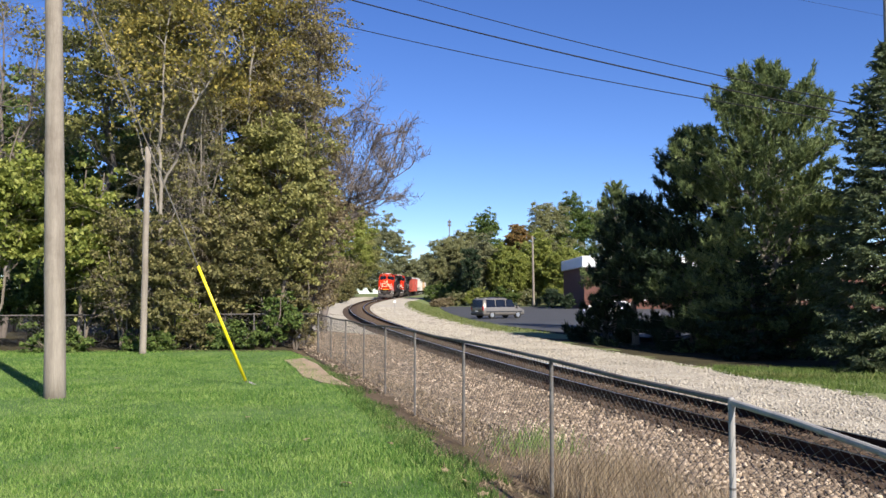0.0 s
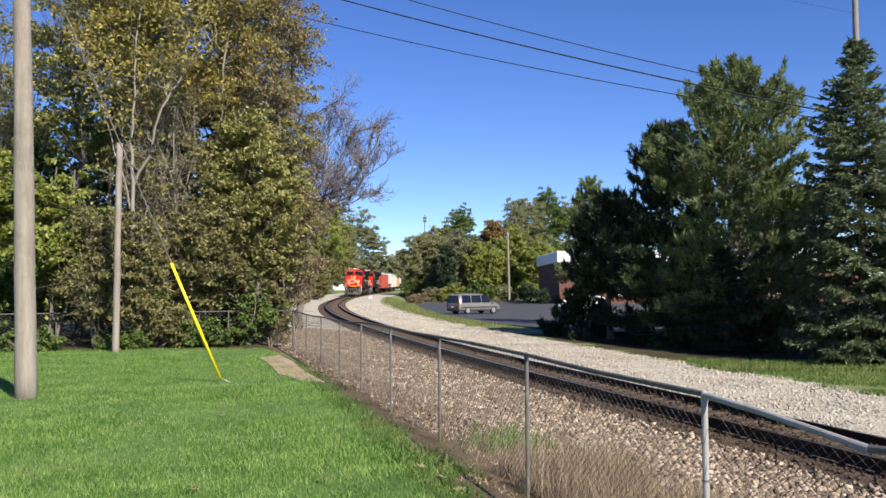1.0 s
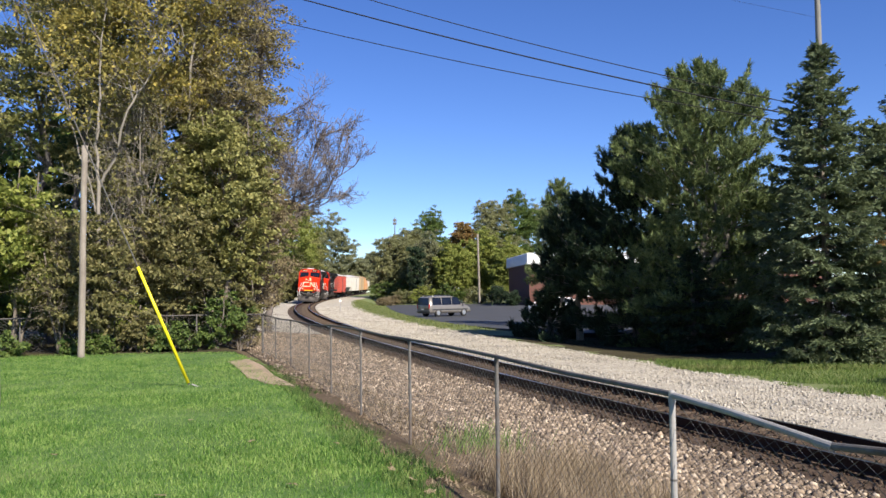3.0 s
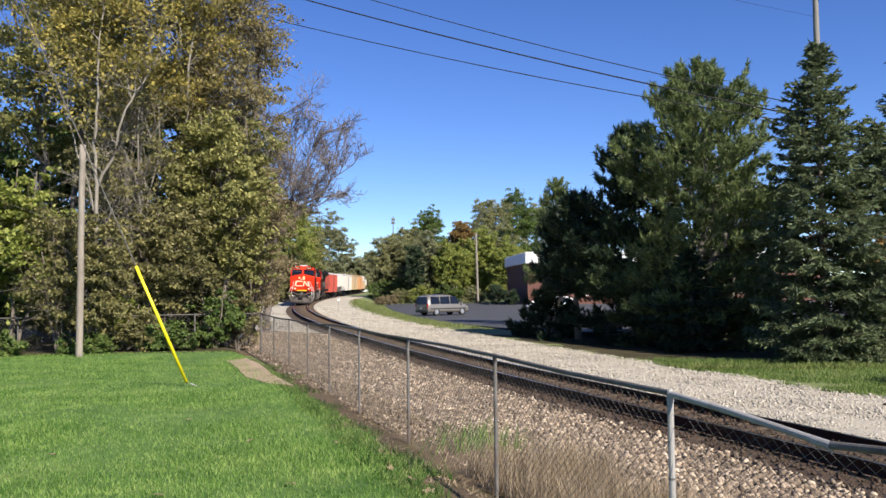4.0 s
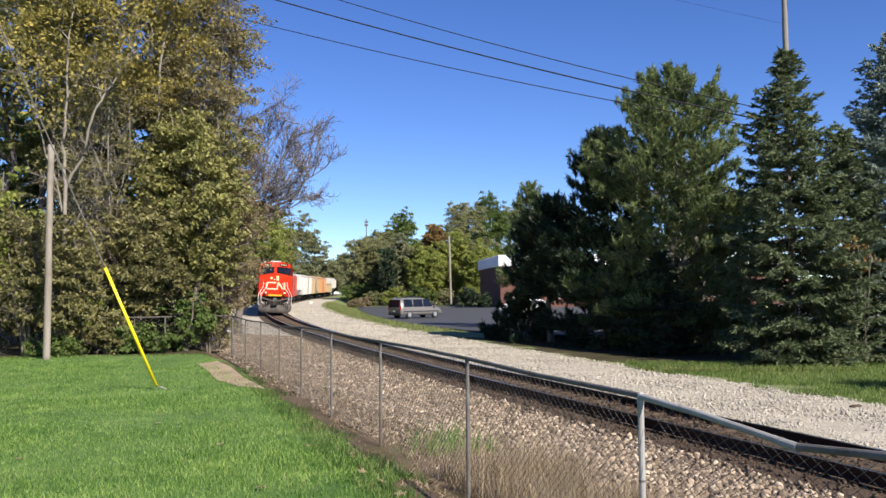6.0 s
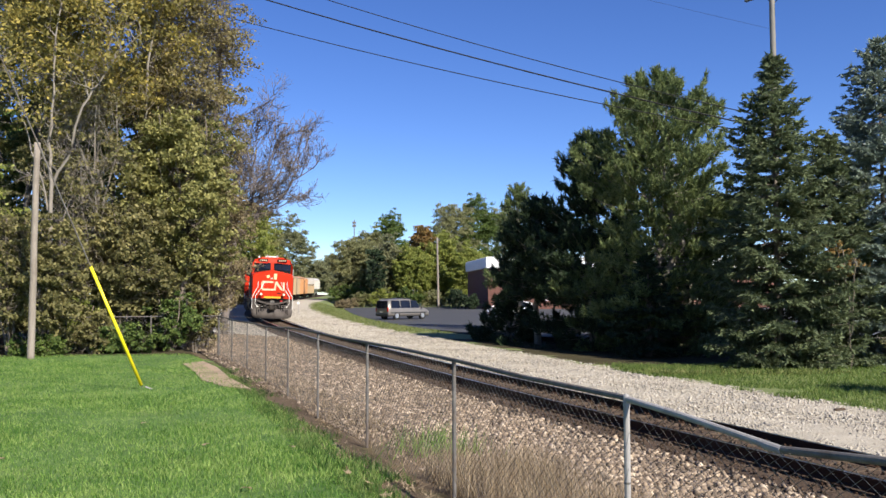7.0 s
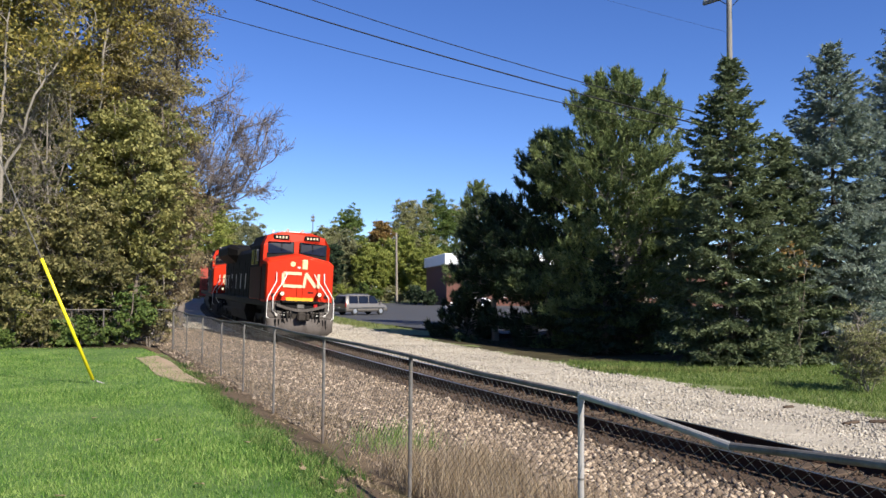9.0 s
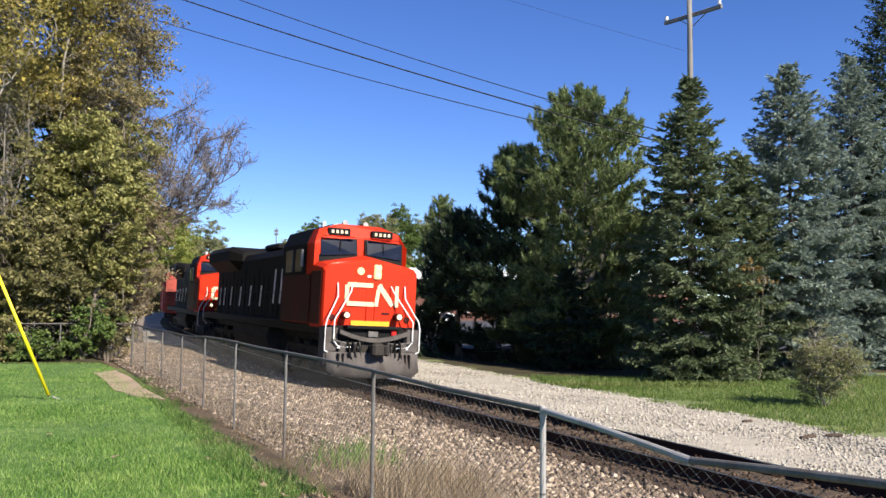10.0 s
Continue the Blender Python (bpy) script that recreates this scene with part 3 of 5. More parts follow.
for s in (-1, 1):
    part("brace", Build().tube([(s * 0.62, 0.24, -0.06), (0, 0.16, -0.5)], 0.018, 6, "galv_dark"), arm_pole, at=ARM)


def sagging(a, b, sag, r, label):
    a, b = Vector(a), Vector(b)
    pts = [a.lerp(b, t) - Vector((0, 0, sag * 4 * t * (1 - t))) for t in [i / 24 for i in range(25)]]
    tagged(new("overhead_wire", Build().tube(pts, r, 6, "wire").mesh("overhead_wire")), label, "wire", "overhead wires")


# the lines from the pole behind the spruces over the track and away behind the trees
sagging((16.7, 31.9, 7.9), (-28, 46.5, 23.0), 1.07, 0.02, "thin dark overhead wire strung across the sky")
sagging((16.7, 31.9, 8.15), (-28, 46.5, 25.3), 1.0, 0.03, "thick dark overhead cable strung across the sky")
sagging((16.7, 31.9, 8.6), (-28, 46.5, 27.6), 1.4, 0.02, "thin dark overhead wire strung across the sky")
sagging((16.7, 31.95, 12.2), (-10, 41, 22.4), 0.3, 0.005, "very thin overhead wire high in the sky")


# ------------------------------------------------------------------ vegetation
def quads(pos, size, rng, up=0.4, aspect=0.55, along=None):
    """Leaf diamonds at pos, random turns; along: their long axis."""
    n = len(pos)
    nrm = rng.normal(size=(n, 3)) + np.array([0, 0, up])
    if along is None:
        a = np.cross(nrm, rng.normal(size=(n, 3)))
    else:
        a = along
    a = a / (np.linalg.norm(a, axis=1, keepdims=True) + 1e-9)
    b = np.cross(nrm, a)
    b = b / (np.linalg.norm(b, axis=1, keepdims=True) + 1e-9)
    s = (size * rng.uniform(0.65, 1.35, n))[:, None]
    return np.stack([pos - a * s, pos + b * s * aspect - a * s * 0.1, pos + a * s, pos - b * s * aspect - a * s * 0.1], 1)


def limb(build, a, b, r0, r1, rng, bend=0.15, seg=6, mat="bark", steps=5, lift=0.0):
    a, b = np.array(a, float), np.array(b, float)
    L = np.linalg.norm(b - a)
    off = rng.normal(size=3) * L * bend * 0.5
    pts = []
    for i in range(steps + 1):
        t = i / steps
        p = a + (b - a) * t + off * math.sin(math.pi * t) + np.array([0, 0, -lift * L * math.sin(math.pi * t)])
        if 0 < i < steps:
            p = p + rng.normal(size=3) * L * 0.015
        pts.append(p)
    build.tube(pts, [r0 + (r1 - r0) * i / steps for i in range(steps + 1)], seg, mat, caps=False)
    return pts


def deciduous(name, x, y, h, crown, label, leaf_mat, seed, stems=1, r=0.18, clumps=60, per=260, leaf=0.11, clump=0.7, bark="bark", spread=0.3, twigs=5, lean=(0, 0), category="tree", group=""):
    """crown: lowest leaf height, half-width across, half-depth. Limbs reach to clumps of leaves inside an uneven crown."""
    rng = np.random.default_rng(seed)
    z0 = gz(x, y) - 0.05
    tree = thing(name, pose(x, y, z0), label, category, group)
    wood = Build()
    lo, rx, ry = crown
    cz, rz = (h + lo) / 2, (h - lo) / 2
    paths = []
    for s in range(stems):
        w = 2 * math.pi * s / max(stems, 1) + rng.uniform(0, 1)
        k = 0 if stems == 1 else spread
        tip = (math.cos(w) * rx * k + lean[0], math.sin(w) * ry * k + lean[1], h * rng.uniform(0.82, 0.95))
        base = (math.cos(w) * r * 0.8 * (stems > 1), math.sin(w) * r * 0.8 * (stems > 1), 0)
        paths.append(limb(wood, base, tip, r * (1 if stems == 1 else 0.75), 0.02, rng, 0.035, 8, bark, 9))
    cents = []
    while len(cents) < clumps:
        d = rng.normal(size=3)
        d /= np.linalg.norm(d)
        q = rng.uniform(0.25, 1.0) ** 0.45
        q *= 0.82 + 0.28 * noise.noise((float(d[0]) * 1.6 + seed, float(d[1]) * 1.6, float(d[2]) * 1.6))
        c = np.array([d[0] * rx * q + lean[0] * 0.6, d[1] * ry * q + lean[1] * 0.6, cz + d[2] * rz * q])
        if c[2] > 0.25:
            cents.append(c)
    leaves = []
    for c in cents:
        best = min(paths, key=lambda p: min(np.linalg.norm(q - c) for q in p))
        want = c[2] - 0.7 * min(np.hypot(*(c[:2] - best[len(best) // 2][:2])), 3.0)
        j = int(np.argmin([abs(q[2] - max(want, lo * 0.5)) for q in best]))
        tip = limb(wood, best[j], c, max(0.012, r * 0.22 * (1 - j / len(best))), 0.008, rng, 0.2, 4, bark, 4, 0.06)
        for _ in range(twigs):
            limb(wood, tip[rng.integers(2, 5)], c + rng.normal(size=3) * clump * 0.8, 0.007, 0.003, rng, 0.25, 3, bark, 1)
        m = int(per * rng.uniform(0.5, 1.5))
        if m:
            sub = c + rng.normal(size=(max(4, m // 34), 3)) * clump * np.array([0.66, 0.66, 0.52])
            leaves.append(sub[rng.integers(0, len(sub), m)] + rng.normal(size=(m, 3)) * clump * np.array([0.22, 0.22, 0.12]))
    part("trunk", wood, tree, smooth=True)
    if leaves:
        pos = np.concatenate(leaves)
        pos = pos[pos[:, 2] > 0.05]
        shape = quads(pos, leaf, rng)
        # far off, a leaf is a single triangle
        crown_ob = new("crown", array_mesh("crown", shape[:, :3] if y > 50 else shape, 3 if y > 50 else 4, leaf_mat))
        crown_ob.parent = tree
    return tree


def bare_tree(x, y, fork, ends, label, seed):
    """Leafless tree: a leaning trunk to the fork, long arching limbs to their ends, branches and twigs along them."""
    rng = np.random.default_rng(seed)
    z0 = gz(x, y) - 0.05
    tree = thing("bare_tree", pose(x, y, z0), label, "tree")
    thick, fine = Build(), Build()
    fork = np.array(fork, float)
    limb(thick, (0, 0, 0), fork, 0.2, 0.14, rng, 0.04, 9, "bark_grey", 7)

    def arch(build, a, b, r0, r1, hang, steps, seg):
        pts = []
        for i in range(steps + 1):
            t = i / steps
            p = a + (b - a) * t + np.array([0, 0, hang * math.sin(math.pi * t)]) + rng.normal(size=3) * 0.03 * np.linalg.norm(b - a) * (0 < i < steps)
            pts.append(p)
        build.tube(pts, [r0 + (r1 - r0) * i / steps for i in range(steps + 1)], seg, "bark_grey", caps=False)
        return pts

    def shoot(p, d, L, r, depth):
        d = d / np.linalg.norm(d)
        q = p + d * L + np.array([0, 0, 0.1 * L])
        pts = arch(fine if depth else thick, p, q, r, max(r * 0.45, 0.008), -0.06 * L, 3, 4 if depth < 1 else 3)
        if depth >= 3:
            return
        for k in range((6, 5, 4)[depth]):
            at_ = pts[1 + k % 3]
            nd = d * 0.75 + rng.normal(size=3) * 0.52 + np.array([0.05, 0, 0.12])
            shoot(np.array(at_), nd, L * rng.uniform(0.45, 0.72), max(r * 0.55, 0.009), depth + 1)

    for end, r in ends:
        end = np.array(end, float)
        run = np.linalg.norm(end - fork)
        pts = arch(thick, fork, end, r, 0.02, -0.12 * run, 9, 6)
        for k in range(9):
            at_ = np.array(pts[2 + k % 8])
            d = (end - fork) / run * 0.7 + rng.normal(size=3) * np.array([0.55, 0.55, 0.45]) + np.array([0, 0, 0.2])
            shoot(at_, d, run * rng.uniform(0.18, 0.32) * (1.15 - 0.05 * (k % 8)), r * 0.42, 0)
    part("trunk", thick, tree, "forked grey trunk and arching limbs", True)
    part("bare_crown", fine, tree, "fine bare twigs")
    return tree


def sprigs(pos, axis, length, width, rng, splay=0.55, per=6):
    """Needle sprays: per slim blades round each twig, splayed from its axis."""
    n = len(pos)
    pos, axis, length, width = np.repeat(pos, per, 0), np.repeat(axis, per, 0), np.repeat(length, per), np.repeat(width, per)
    axis = axis / (np.linalg.norm(axis, axis=1, keepdims=True) + 1e-9)
    go = axis + rng.normal(size=axis.shape) * splay
    go /= np.linalg.norm(go, axis=1, keepdims=True) + 1e-9
    start = pos + axis * (length * rng.uniform(-0.5, 0.5, n * per))[:, None]
    side = np.cross(go, rng.normal(size=go.shape))
    side /= np.linalg.norm(side, axis=1, keepdims=True) + 1e-9
    L = (length * rng.uniform(0.55, 1.0, n * per))[:, None]
    w = (width * rng.uniform(0.7, 1.3, n * per))[:, None]
    return np.stack([start + side * w, start + go * L, start - side * w], 1)


def spruce(x, y, h, radius, label, mat, seed, low=0.25, name="spruce_tree", swell=2.3, per=7):
    """Whorls of drooping boughs with upturned tips; flat fans of twigs, thick with needles, hang from each bough."""
    rng = np.random.default_rng(seed)
    z0 = gz(x, y) - 0.05
    tree = thing(name, pose(x, y, z0), label, "tree", "conifers beside the track")
    wood = Build()
    wood.tube([(0, 0, 0), (0.03, 0.02, h * 0.5), (0, 0, h)], [0.035 * radius + 0.09, 0.08, 0.012], 8, "bark", caps=False)
    pos, ax, ln = [], [], []
    z = low
    while z < h - 0.12:
        s = (h - z) / (h - low)
        lim = radius * (1 - (1 - s) ** swell) * 1.04 + 0.1
        nb = max(5, int(5 + 8 * s ** 0.7))
        w0 = rng.uniform(0, 6.3)
        for k in range(nb):
            w = w0 + 2 * math.pi * k / nb + rng.normal() * 0.25
            L = lim * rng.uniform(0.62, 1.12) * (0.9 + 0.22 * noise.noise((math.cos(w) * 1.2 + seed, math.sin(w) * 1.2, z * 0.5)))
            if rng.uniform() < 0.1:
                L *= 0.6
            rise = 0.75 * (1 - s) ** 2 - 0.1 + rng.normal() * 0.06
            d = np.array([math.cos(w), math.sin(w), 0])
            side = np.array([-d[1], d[0], 0])
            zb = z + rng.normal() * 0.06

            def on(u):
                return np.array([0, 0, zb]) + d * L * u + np.array([0, 0, (rise * u - 0.42 * u * (1 - 0.85 * u)) * L])

            if L > 0.5:
                wood.tube([on(0), on(0.5), on(0.95)], [0.024, 0.015, 0.005], 3, "bark", caps=False)
            n_step = max(3, int(L / 0.15))
            for i in range(n_step):
                u = (i + rng.uniform(0.2, 1)) / n_step
                if u < 0.22 and L > 1.0:
                    continue
                p = on(min(u, 1))
                wide = (0.34 * L * (1.05 - u) + 0.12) * rng.uniform(0.7, 1.2)
                for sgn in (-1, 1):
                    tw = side * sgn * 0.85 + d * 0.7 + np.array([0, 0, -0.1 - 0.25 * s + rng.normal() * 0.12])
                    tw = tw / np.linalg.norm(tw)
                    m = max(1, int(round(wide / 0.17)))
                    for j in range(m):
                        q = (j + 0.5) / m
                        pos.append(p + tw * wide * q + np.array([0, 0, -0.12 * wide * q * q]) + rng.normal(size=3) * 0.025)
                        ax.append(tw + rng.normal(size=3) * 0.2 + np.array([0, 0, 0.15 * q]))
                        ln.append(rng.uniform(0.15, 0.22))
                pos.append(p)
                ax.append(d + rng.normal(size=3) * 0.25 + np.array([0, 0, 0.35 * u]))
                ln.append(0.2)
        z += 0.15 + 0.36 * s ** 0.6
    for zz in np.arange(h - 0.75, h + 0.02, 0.06):
        pos.append(np.array([0, 0, zz]))
        ax.append(rng.normal(size=3) * 0.7 + np.array([0, 0, 0.8]))
        ln.append(0.2)
    pos, ax, ln = np.array(pos), np.array(ax), np.array(ln)
    part("trunk", wood, tree)
    needles = new("crown", array_mesh("crown", sprigs(pos, ax, ln * 1.15, ln * 0.2, rng, 0.4, per), 3, mat))
    needles.parent = tree
    return tree


def pine(x, y, h, radius, label, mat, seed, tops=((0, 0),), low=1.2, boughs=200, name="pine_tree", blunt=1.5, per=20):
    """Long limbs that turn up at their ends, set with upright brushes of needles; one or more leaders."""
    rng = np.random.default_rng(seed)
    z0 = gz(x, y) - 0.05
    tree = thing(name, pose(x, y, z0), label, "tree", "conifers beside the track")
    wood = Build()
    stems = [limb(wood, (0, 0, 0), (tx, ty, h * (1 - 0.03 * i)), 0.2, 0.02, rng, 0.05, 8, "bark_pale", 8) for i, (tx, ty) in enumerate(tops)]
    P, A, S = [], [], []
    for i in range(boughs):
        t = (i + rng.uniform(0, 1)) / boughs
        st = stems[rng.integers(len(stems))]
        z = low + (h - 0.5 - low) * t
        w = rng.uniform(0, 2 * math.pi)
        lump = 0.9 + 0.26 * noise.noise((math.cos(w) * 1.3 + seed * 3.1, math.sin(w) * 1.3, z * 0.45))
        L = (radius * (1 - t ** blunt) ** 0.8 * lump + 0.35) * rng.uniform(0.7, 1.08)
        root = st[min(int(t * 8), 7)]
        d = np.array([math.cos(w), math.sin(w), 0.0])
        side = np.array([-d[1], d[0], 0])
        rise = -0.08 + 0.75 * t + rng.normal() * 0.08
        start = np.array([root[0], root[1], z - 0.12 * L])
        end = start + d * L + np.array([0, 0, L * rise])
        limb(wood, start, end, 0.036 * (1.15 - t), 0.008, rng, 0.08, 4, "bark_pale", 4, 0.06)
        for k in range(max(7, int(10 * L))):
            u = 1.04 - 0.62 * rng.uniform() ** 1.4
            wide = 0.42 * L * (1.12 - u) + 0.14
            c = start + (end - start) * u + side * rng.normal() * wide * 0.6 + np.array([0, 0, rng.normal() * 0.1 + 0.12 * u - 0.06 * L * math.sin(math.pi * min(u, 1))])
            P.append(c)
            A.append(d * 0.5 + side * rng.normal() * 0.3 + np.array([0, 0, 0.75 + 0.5 * t]) + rng.normal(size=3) * 0.18)
            S.append(rng.uniform(0.24, 0.38))
    for tx, ty in tops:
        for zz in np.arange(h - 1.3, h + 0.05, 0.05):
            a = rng.normal(size=3) * 0.35
            spread = 0.1 + 0.25 * (h - zz)
            P.append(np.array([tx + a[0] * spread, ty + a[1] * spread, zz - 0.15]))
            A.append(np.array([a[0], a[1], 1.0]))
            S.append(0.34)
    P, A, S = np.array(P), np.array(A), np.array(S)
    part("trunk", wood, tree, smooth=True)
    needles = new("crown", array_mesh("crown", sprigs(P, A, S, S * 0.07 + 0.004, rng, 0.55, per), 3, mat))
    needles.parent = tree
    return tree


# the wood on the near side of the track
deciduous("tree", -8.6, 30.5, 16.5, (6.8, 4.0, 3.2), "tall tree with yellow autumn leaves over pale forked stems", "gold", 11, 5, 0.1, 120, 470, 0.06, 0.75, "bark_pale", 0.62, 9)
deciduous("tree", -5.9, 33.0, 17.0, (3.5, 2.5, 3.0), "tall narrow tree with olive and brown autumn leaves", "dusk", 12, 2, 0.2, 110, 300, 0.06, 0.7, "bark_grey", 0.4, 16)
deciduous("tree", -12.6, 33.5, 17.0, (5.5, 3.4, 3.2), "tall tree with thinning yellow-green leaves", "moss", 13, 3, 0.2, 90, 260, 0.08, 0.75, "bark_grey", 0.5, 9)
deciduous("tree", -17.5, 34.0, 15.0, (4.0, 3.6, 3.2), "tall half-bare tree with grey branches", "olive", 14, 3, 0.18, 80, 70, 0.08, 0.9, "bark_grey", 0.5, 14)
deciduous("tree", -9.5, 36.5, 13.0, (1.5, 4.5, 2.2), "dense green tree in the wood", "green", 15, 3, 0.18, 120, 300, 0.1, 0.85, "bark", 0.4, 8)
deciduous("small_tree", -5.7, 30.2, 9.2, (1.0, 2.2, 1.8), "bushy young tree with yellow-green leaves", "moss", 16, 3, 0.09, 80, 380, 0.07, 0.5, "bark", 0.4, 6)
deciduous("small_tree", -7.3, 29.2, 5.4, (0.8, 1.7, 1.3), "bushy young tree with olive leaves", "olive", 17, 3, 0.07, 55, 340, 0.07, 0.5, "bark", 0.4, 8)
deciduous("small_tree", -11.4, 27.2, 6.2, (0.9, 1.5, 1.2), "leafy young tree with bright yellow-green leaves", "lime", 18, 3, 0.07, 52, 360, 0.085, 0.45, "bark", 0.4, 6)
deciduous("small_tree", -13.7, 26.2, 7.4, (1.4, 1.6, 1.4), "leafy young tree with bright yellow-green leaves", "lime", 19, 3, 0.07, 50, 340, 0.085, 0.5, "bark", 0.4, 6)
deciduous("small_tree", -9.9, 26.7, 4.6, (0.5, 1.0, 0.7), "thin young tree with few brownish leaves", "olive", 28, 3, 0.05, 40, 130, 0.06, 0.5, "bark", 0.5, 12)
deciduous("small_tree", -8.6, 29.3, 10.0, (2.2, 2.1, 1.4), "spindly half-bare tree with a tangle of twigs", "olive", 29, 4, 0.05, 70, 70, 0.065, 0.6, "bark_pale", 0.6, 18)
deciduous("bush", -5.1, 32.0, 8.6, (0.3, 1.7, 2.2), "half-bare brown bush beside the railway", "brown", 20, 4, 0.07, 80, 240, 0.055, 0.55, "bark_grey", 0.5, 12, category="bush")
deciduous("bush", -6.0, 37.5, 8.8, (0.4, 1.7, 2.2), "half-bare brown bush beside the railway", "brown", 21, 4, 0.07, 80, 220, 0.06, 0.6, "bark_grey", 0.5, 12, category="bush")
deciduous("bush", -8.0, 44.0, 9.0, (0.4, 1.8, 2.4), "half-bare brown bush beside the railway", "brown", 22, 4, 0.07, 70, 190, 0.07, 0.65, "bark_grey", 0.5, 10, category="bush")
for i, (bx, by, bh, bw, bm) in enumerate(((-5.5, 28.2, 1.9, 0.9, "green"), (-6.7, 27.4, 0.7, 0.7, "green"), (-7.7, 27.2, 1.15, 0.55, "olive"), (-9.0, 26.7, 0.5, 0.9, "green"), (-5.0, 29.3, 2.6, 0.8, "olive"), (-11.6, 25.9, 0.45, 1.2, "green"), (-8.3, 28.4, 1.7, 0.6, "lime"), (-14.6, 25.4, 0.6, 0.8, "green"))):
    deciduous("shrub", bx, by, bh, (0.05, bw, bw * 0.7), "low leafy shrub along the old fence", bm, 30 + i, 4, 0.03, 22, 230, 0.055, 0.3, "bark", 0.5, 5, category="shrub", group="shrubs along the fence")
bare_tree(-6.3, 45.5, (0.55, 0, 6.5), (
    ((4.5, -0.5, 8.7), 0.085), ((4.0, 0.8, 9.9), 0.085), ((3.2, -0.6, 11.0), 0.09), ((1.9, 0.9, 11.6), 0.08), ((0.7, -0.4, 11.3), 0.07),
    ((-0.5, 0.6, 10.4), 0.06), ((3.6, 0.6, 7.4), 0.05), ((2.4, -0.4, 6.5), 0.035)), "leafless tree with fine grey-brown twigs", 7)


def forked_tree(x, y, label, seed):
    """Pale stem that parts into three long limbs, with twigs and a few leaves at their ends."""
    rng = np.random.default_rng(seed)
    z0 = gz(x, y) - 0.05
    tree = thing("small_tree", pose(x, y, z0), label, "tree")
    wood, fine, P = Build(), Build(), []
    limb(wood, (-0.2, 0, 0), (0, 0, 5.3), 0.075, 0.058, rng, 0.03, 8, "bark_pale", 6)
    for joints, r in ((((0, 0, 5.2), (-0.03, -0.05, 7.4), (0.1, 0.05, 10.4), (0.3, 0.2, 12.0)), 0.055),
                      (((0, 0, 5.1), (0.9, -0.15, 7.55), (1.65, 0.0, 8.85), (2.5, 0.3, 10.0)), 0.05),
                      (((-0.1, 0, 4.4), (-0.65, -0.1, 6.6), (-1.1, -0.1, 8.3), (-1.75, 0.1, 9.7)), 0.032)):
        for k in range(3):
            r0, r1 = r * (1 - 0.3 * k), r * (0.7 - 0.3 * k)
            pts = limb(wood, joints[k], joints[k + 1], r0, max(r1, 0.008), rng, 0.05, 7, "bark_pale", 5)
            for j in range(7 if k else 3):
                p = np.array(pts[1 + j % 5])
                d = rng.normal(size=3) * np.array([0.7, 0.5, 0.4]) + np.array([0, 0, 0.65])
                q = p + d * rng.uniform(0.5, 1.2)
                limb(fine, p, q, 0.018, 0.005, rng, 0.15, 4, "bark_pale", 3)
                for e in range(3):
                    limb(fine, p + (q - p) * rng.uniform(0.3, 0.9), q + rng.normal(size=3) * 0.4, 0.009, 0.003, rng, 0.15, 3, "bark_grey", 2)
                if k:
                    P.append(q + rng.normal(size=(44, 3)) * 0.34)
    part("trunk", wood, tree, "pale grey forked trunk and limbs", True)
    part("bare_crown", fine, tree, "fine half-bare twigs")
    P = np.concatenate(P)
    leaves = new("crown", array_mesh("crown", quads(P, 0.075, rng), 4, "gold"))
    leaves.parent = tree


forked_tree(-8.95, 27.2, "slender tree with pale forked limbs and few yellow leaves", 61)
deciduous("bush", -8.75, 26.5, 4.3, (0.3, 0.95, 0.5), "tall bush with olive and brownish leaves", "olive", 62, 4, 0.04, 46, 210, 0.062, 0.42, "bark_grey", 0.5, 9, category="bush")

for i, (bx, by, bh, bw, bm) in enumerate(((-8.0, 33.5, 3.2, 1.8, "green"), (-10.8, 32.0, 2.8, 1.8, "olive"), (-13.6, 31.0, 3.0, 1.9, "green"), (-16.5, 30.0, 2.8, 1.9, "green"), (-19.6, 29.5, 3.2, 2.2, "olive"), (-15.0, 35.5, 4.5, 2.8, "green"), (-21.0, 35.0, 4.5, 3.0, "green"))):
    deciduous("undergrowth_bush", bx, by, bh, (0.05, bw, bw * 0.6), "dense dark bush in the wood's undergrowth", bm, 150 + i, 4, 0.03, 50, 230, 0.08, 0.5, "bark", 0.5, 5, category="bush", group="undergrowth in the wood")

# trees along the far curve
for i, (tx, ty, th, tw, tm, lab) in enumerate((
        (-12.6, 62, 10.5, 3.2, "olive", "broad olive-green tree beside the curve"), (-16.5, 88, 12.5, 4.4, "lime", "broad yellow-green tree beside the curve"),
        (-20.5, 172, 22.0, 7.8, "lime", "broad yellow-green tree beside the far curve"), (-24.0, 140, 17.0, 6.0, "olive", "broad green tree beside the far curve"),
        (-21.0, 300, 29.0, 10.5, "greyleaf", "tall green tree far down the line"), (-24.0, 225, 22.0, 8.0, "moss", "tall green tree far down the line"), (-13.0, 330, 13.0, 8.0, "greyleaf", "far grey-green tree at the end of the line"), (-8.0, 400, 20.0, 9.0, "greyleaf", "far grey-green tree at the end of the line"), (4.0, 380, 20.0, 9.0, "olive", "far olive-green tree at the end of the line"))):
    deciduous("tree", tx, ty, th, (0.6, tw, tw * 0.8), lab, tm, 50 + i, 2, 0.2, 100, 330, 0.085 + 0.0011 * ty, 0.14 * tw + 0.35, "bark", 0.4, 2, group="trees along the line")

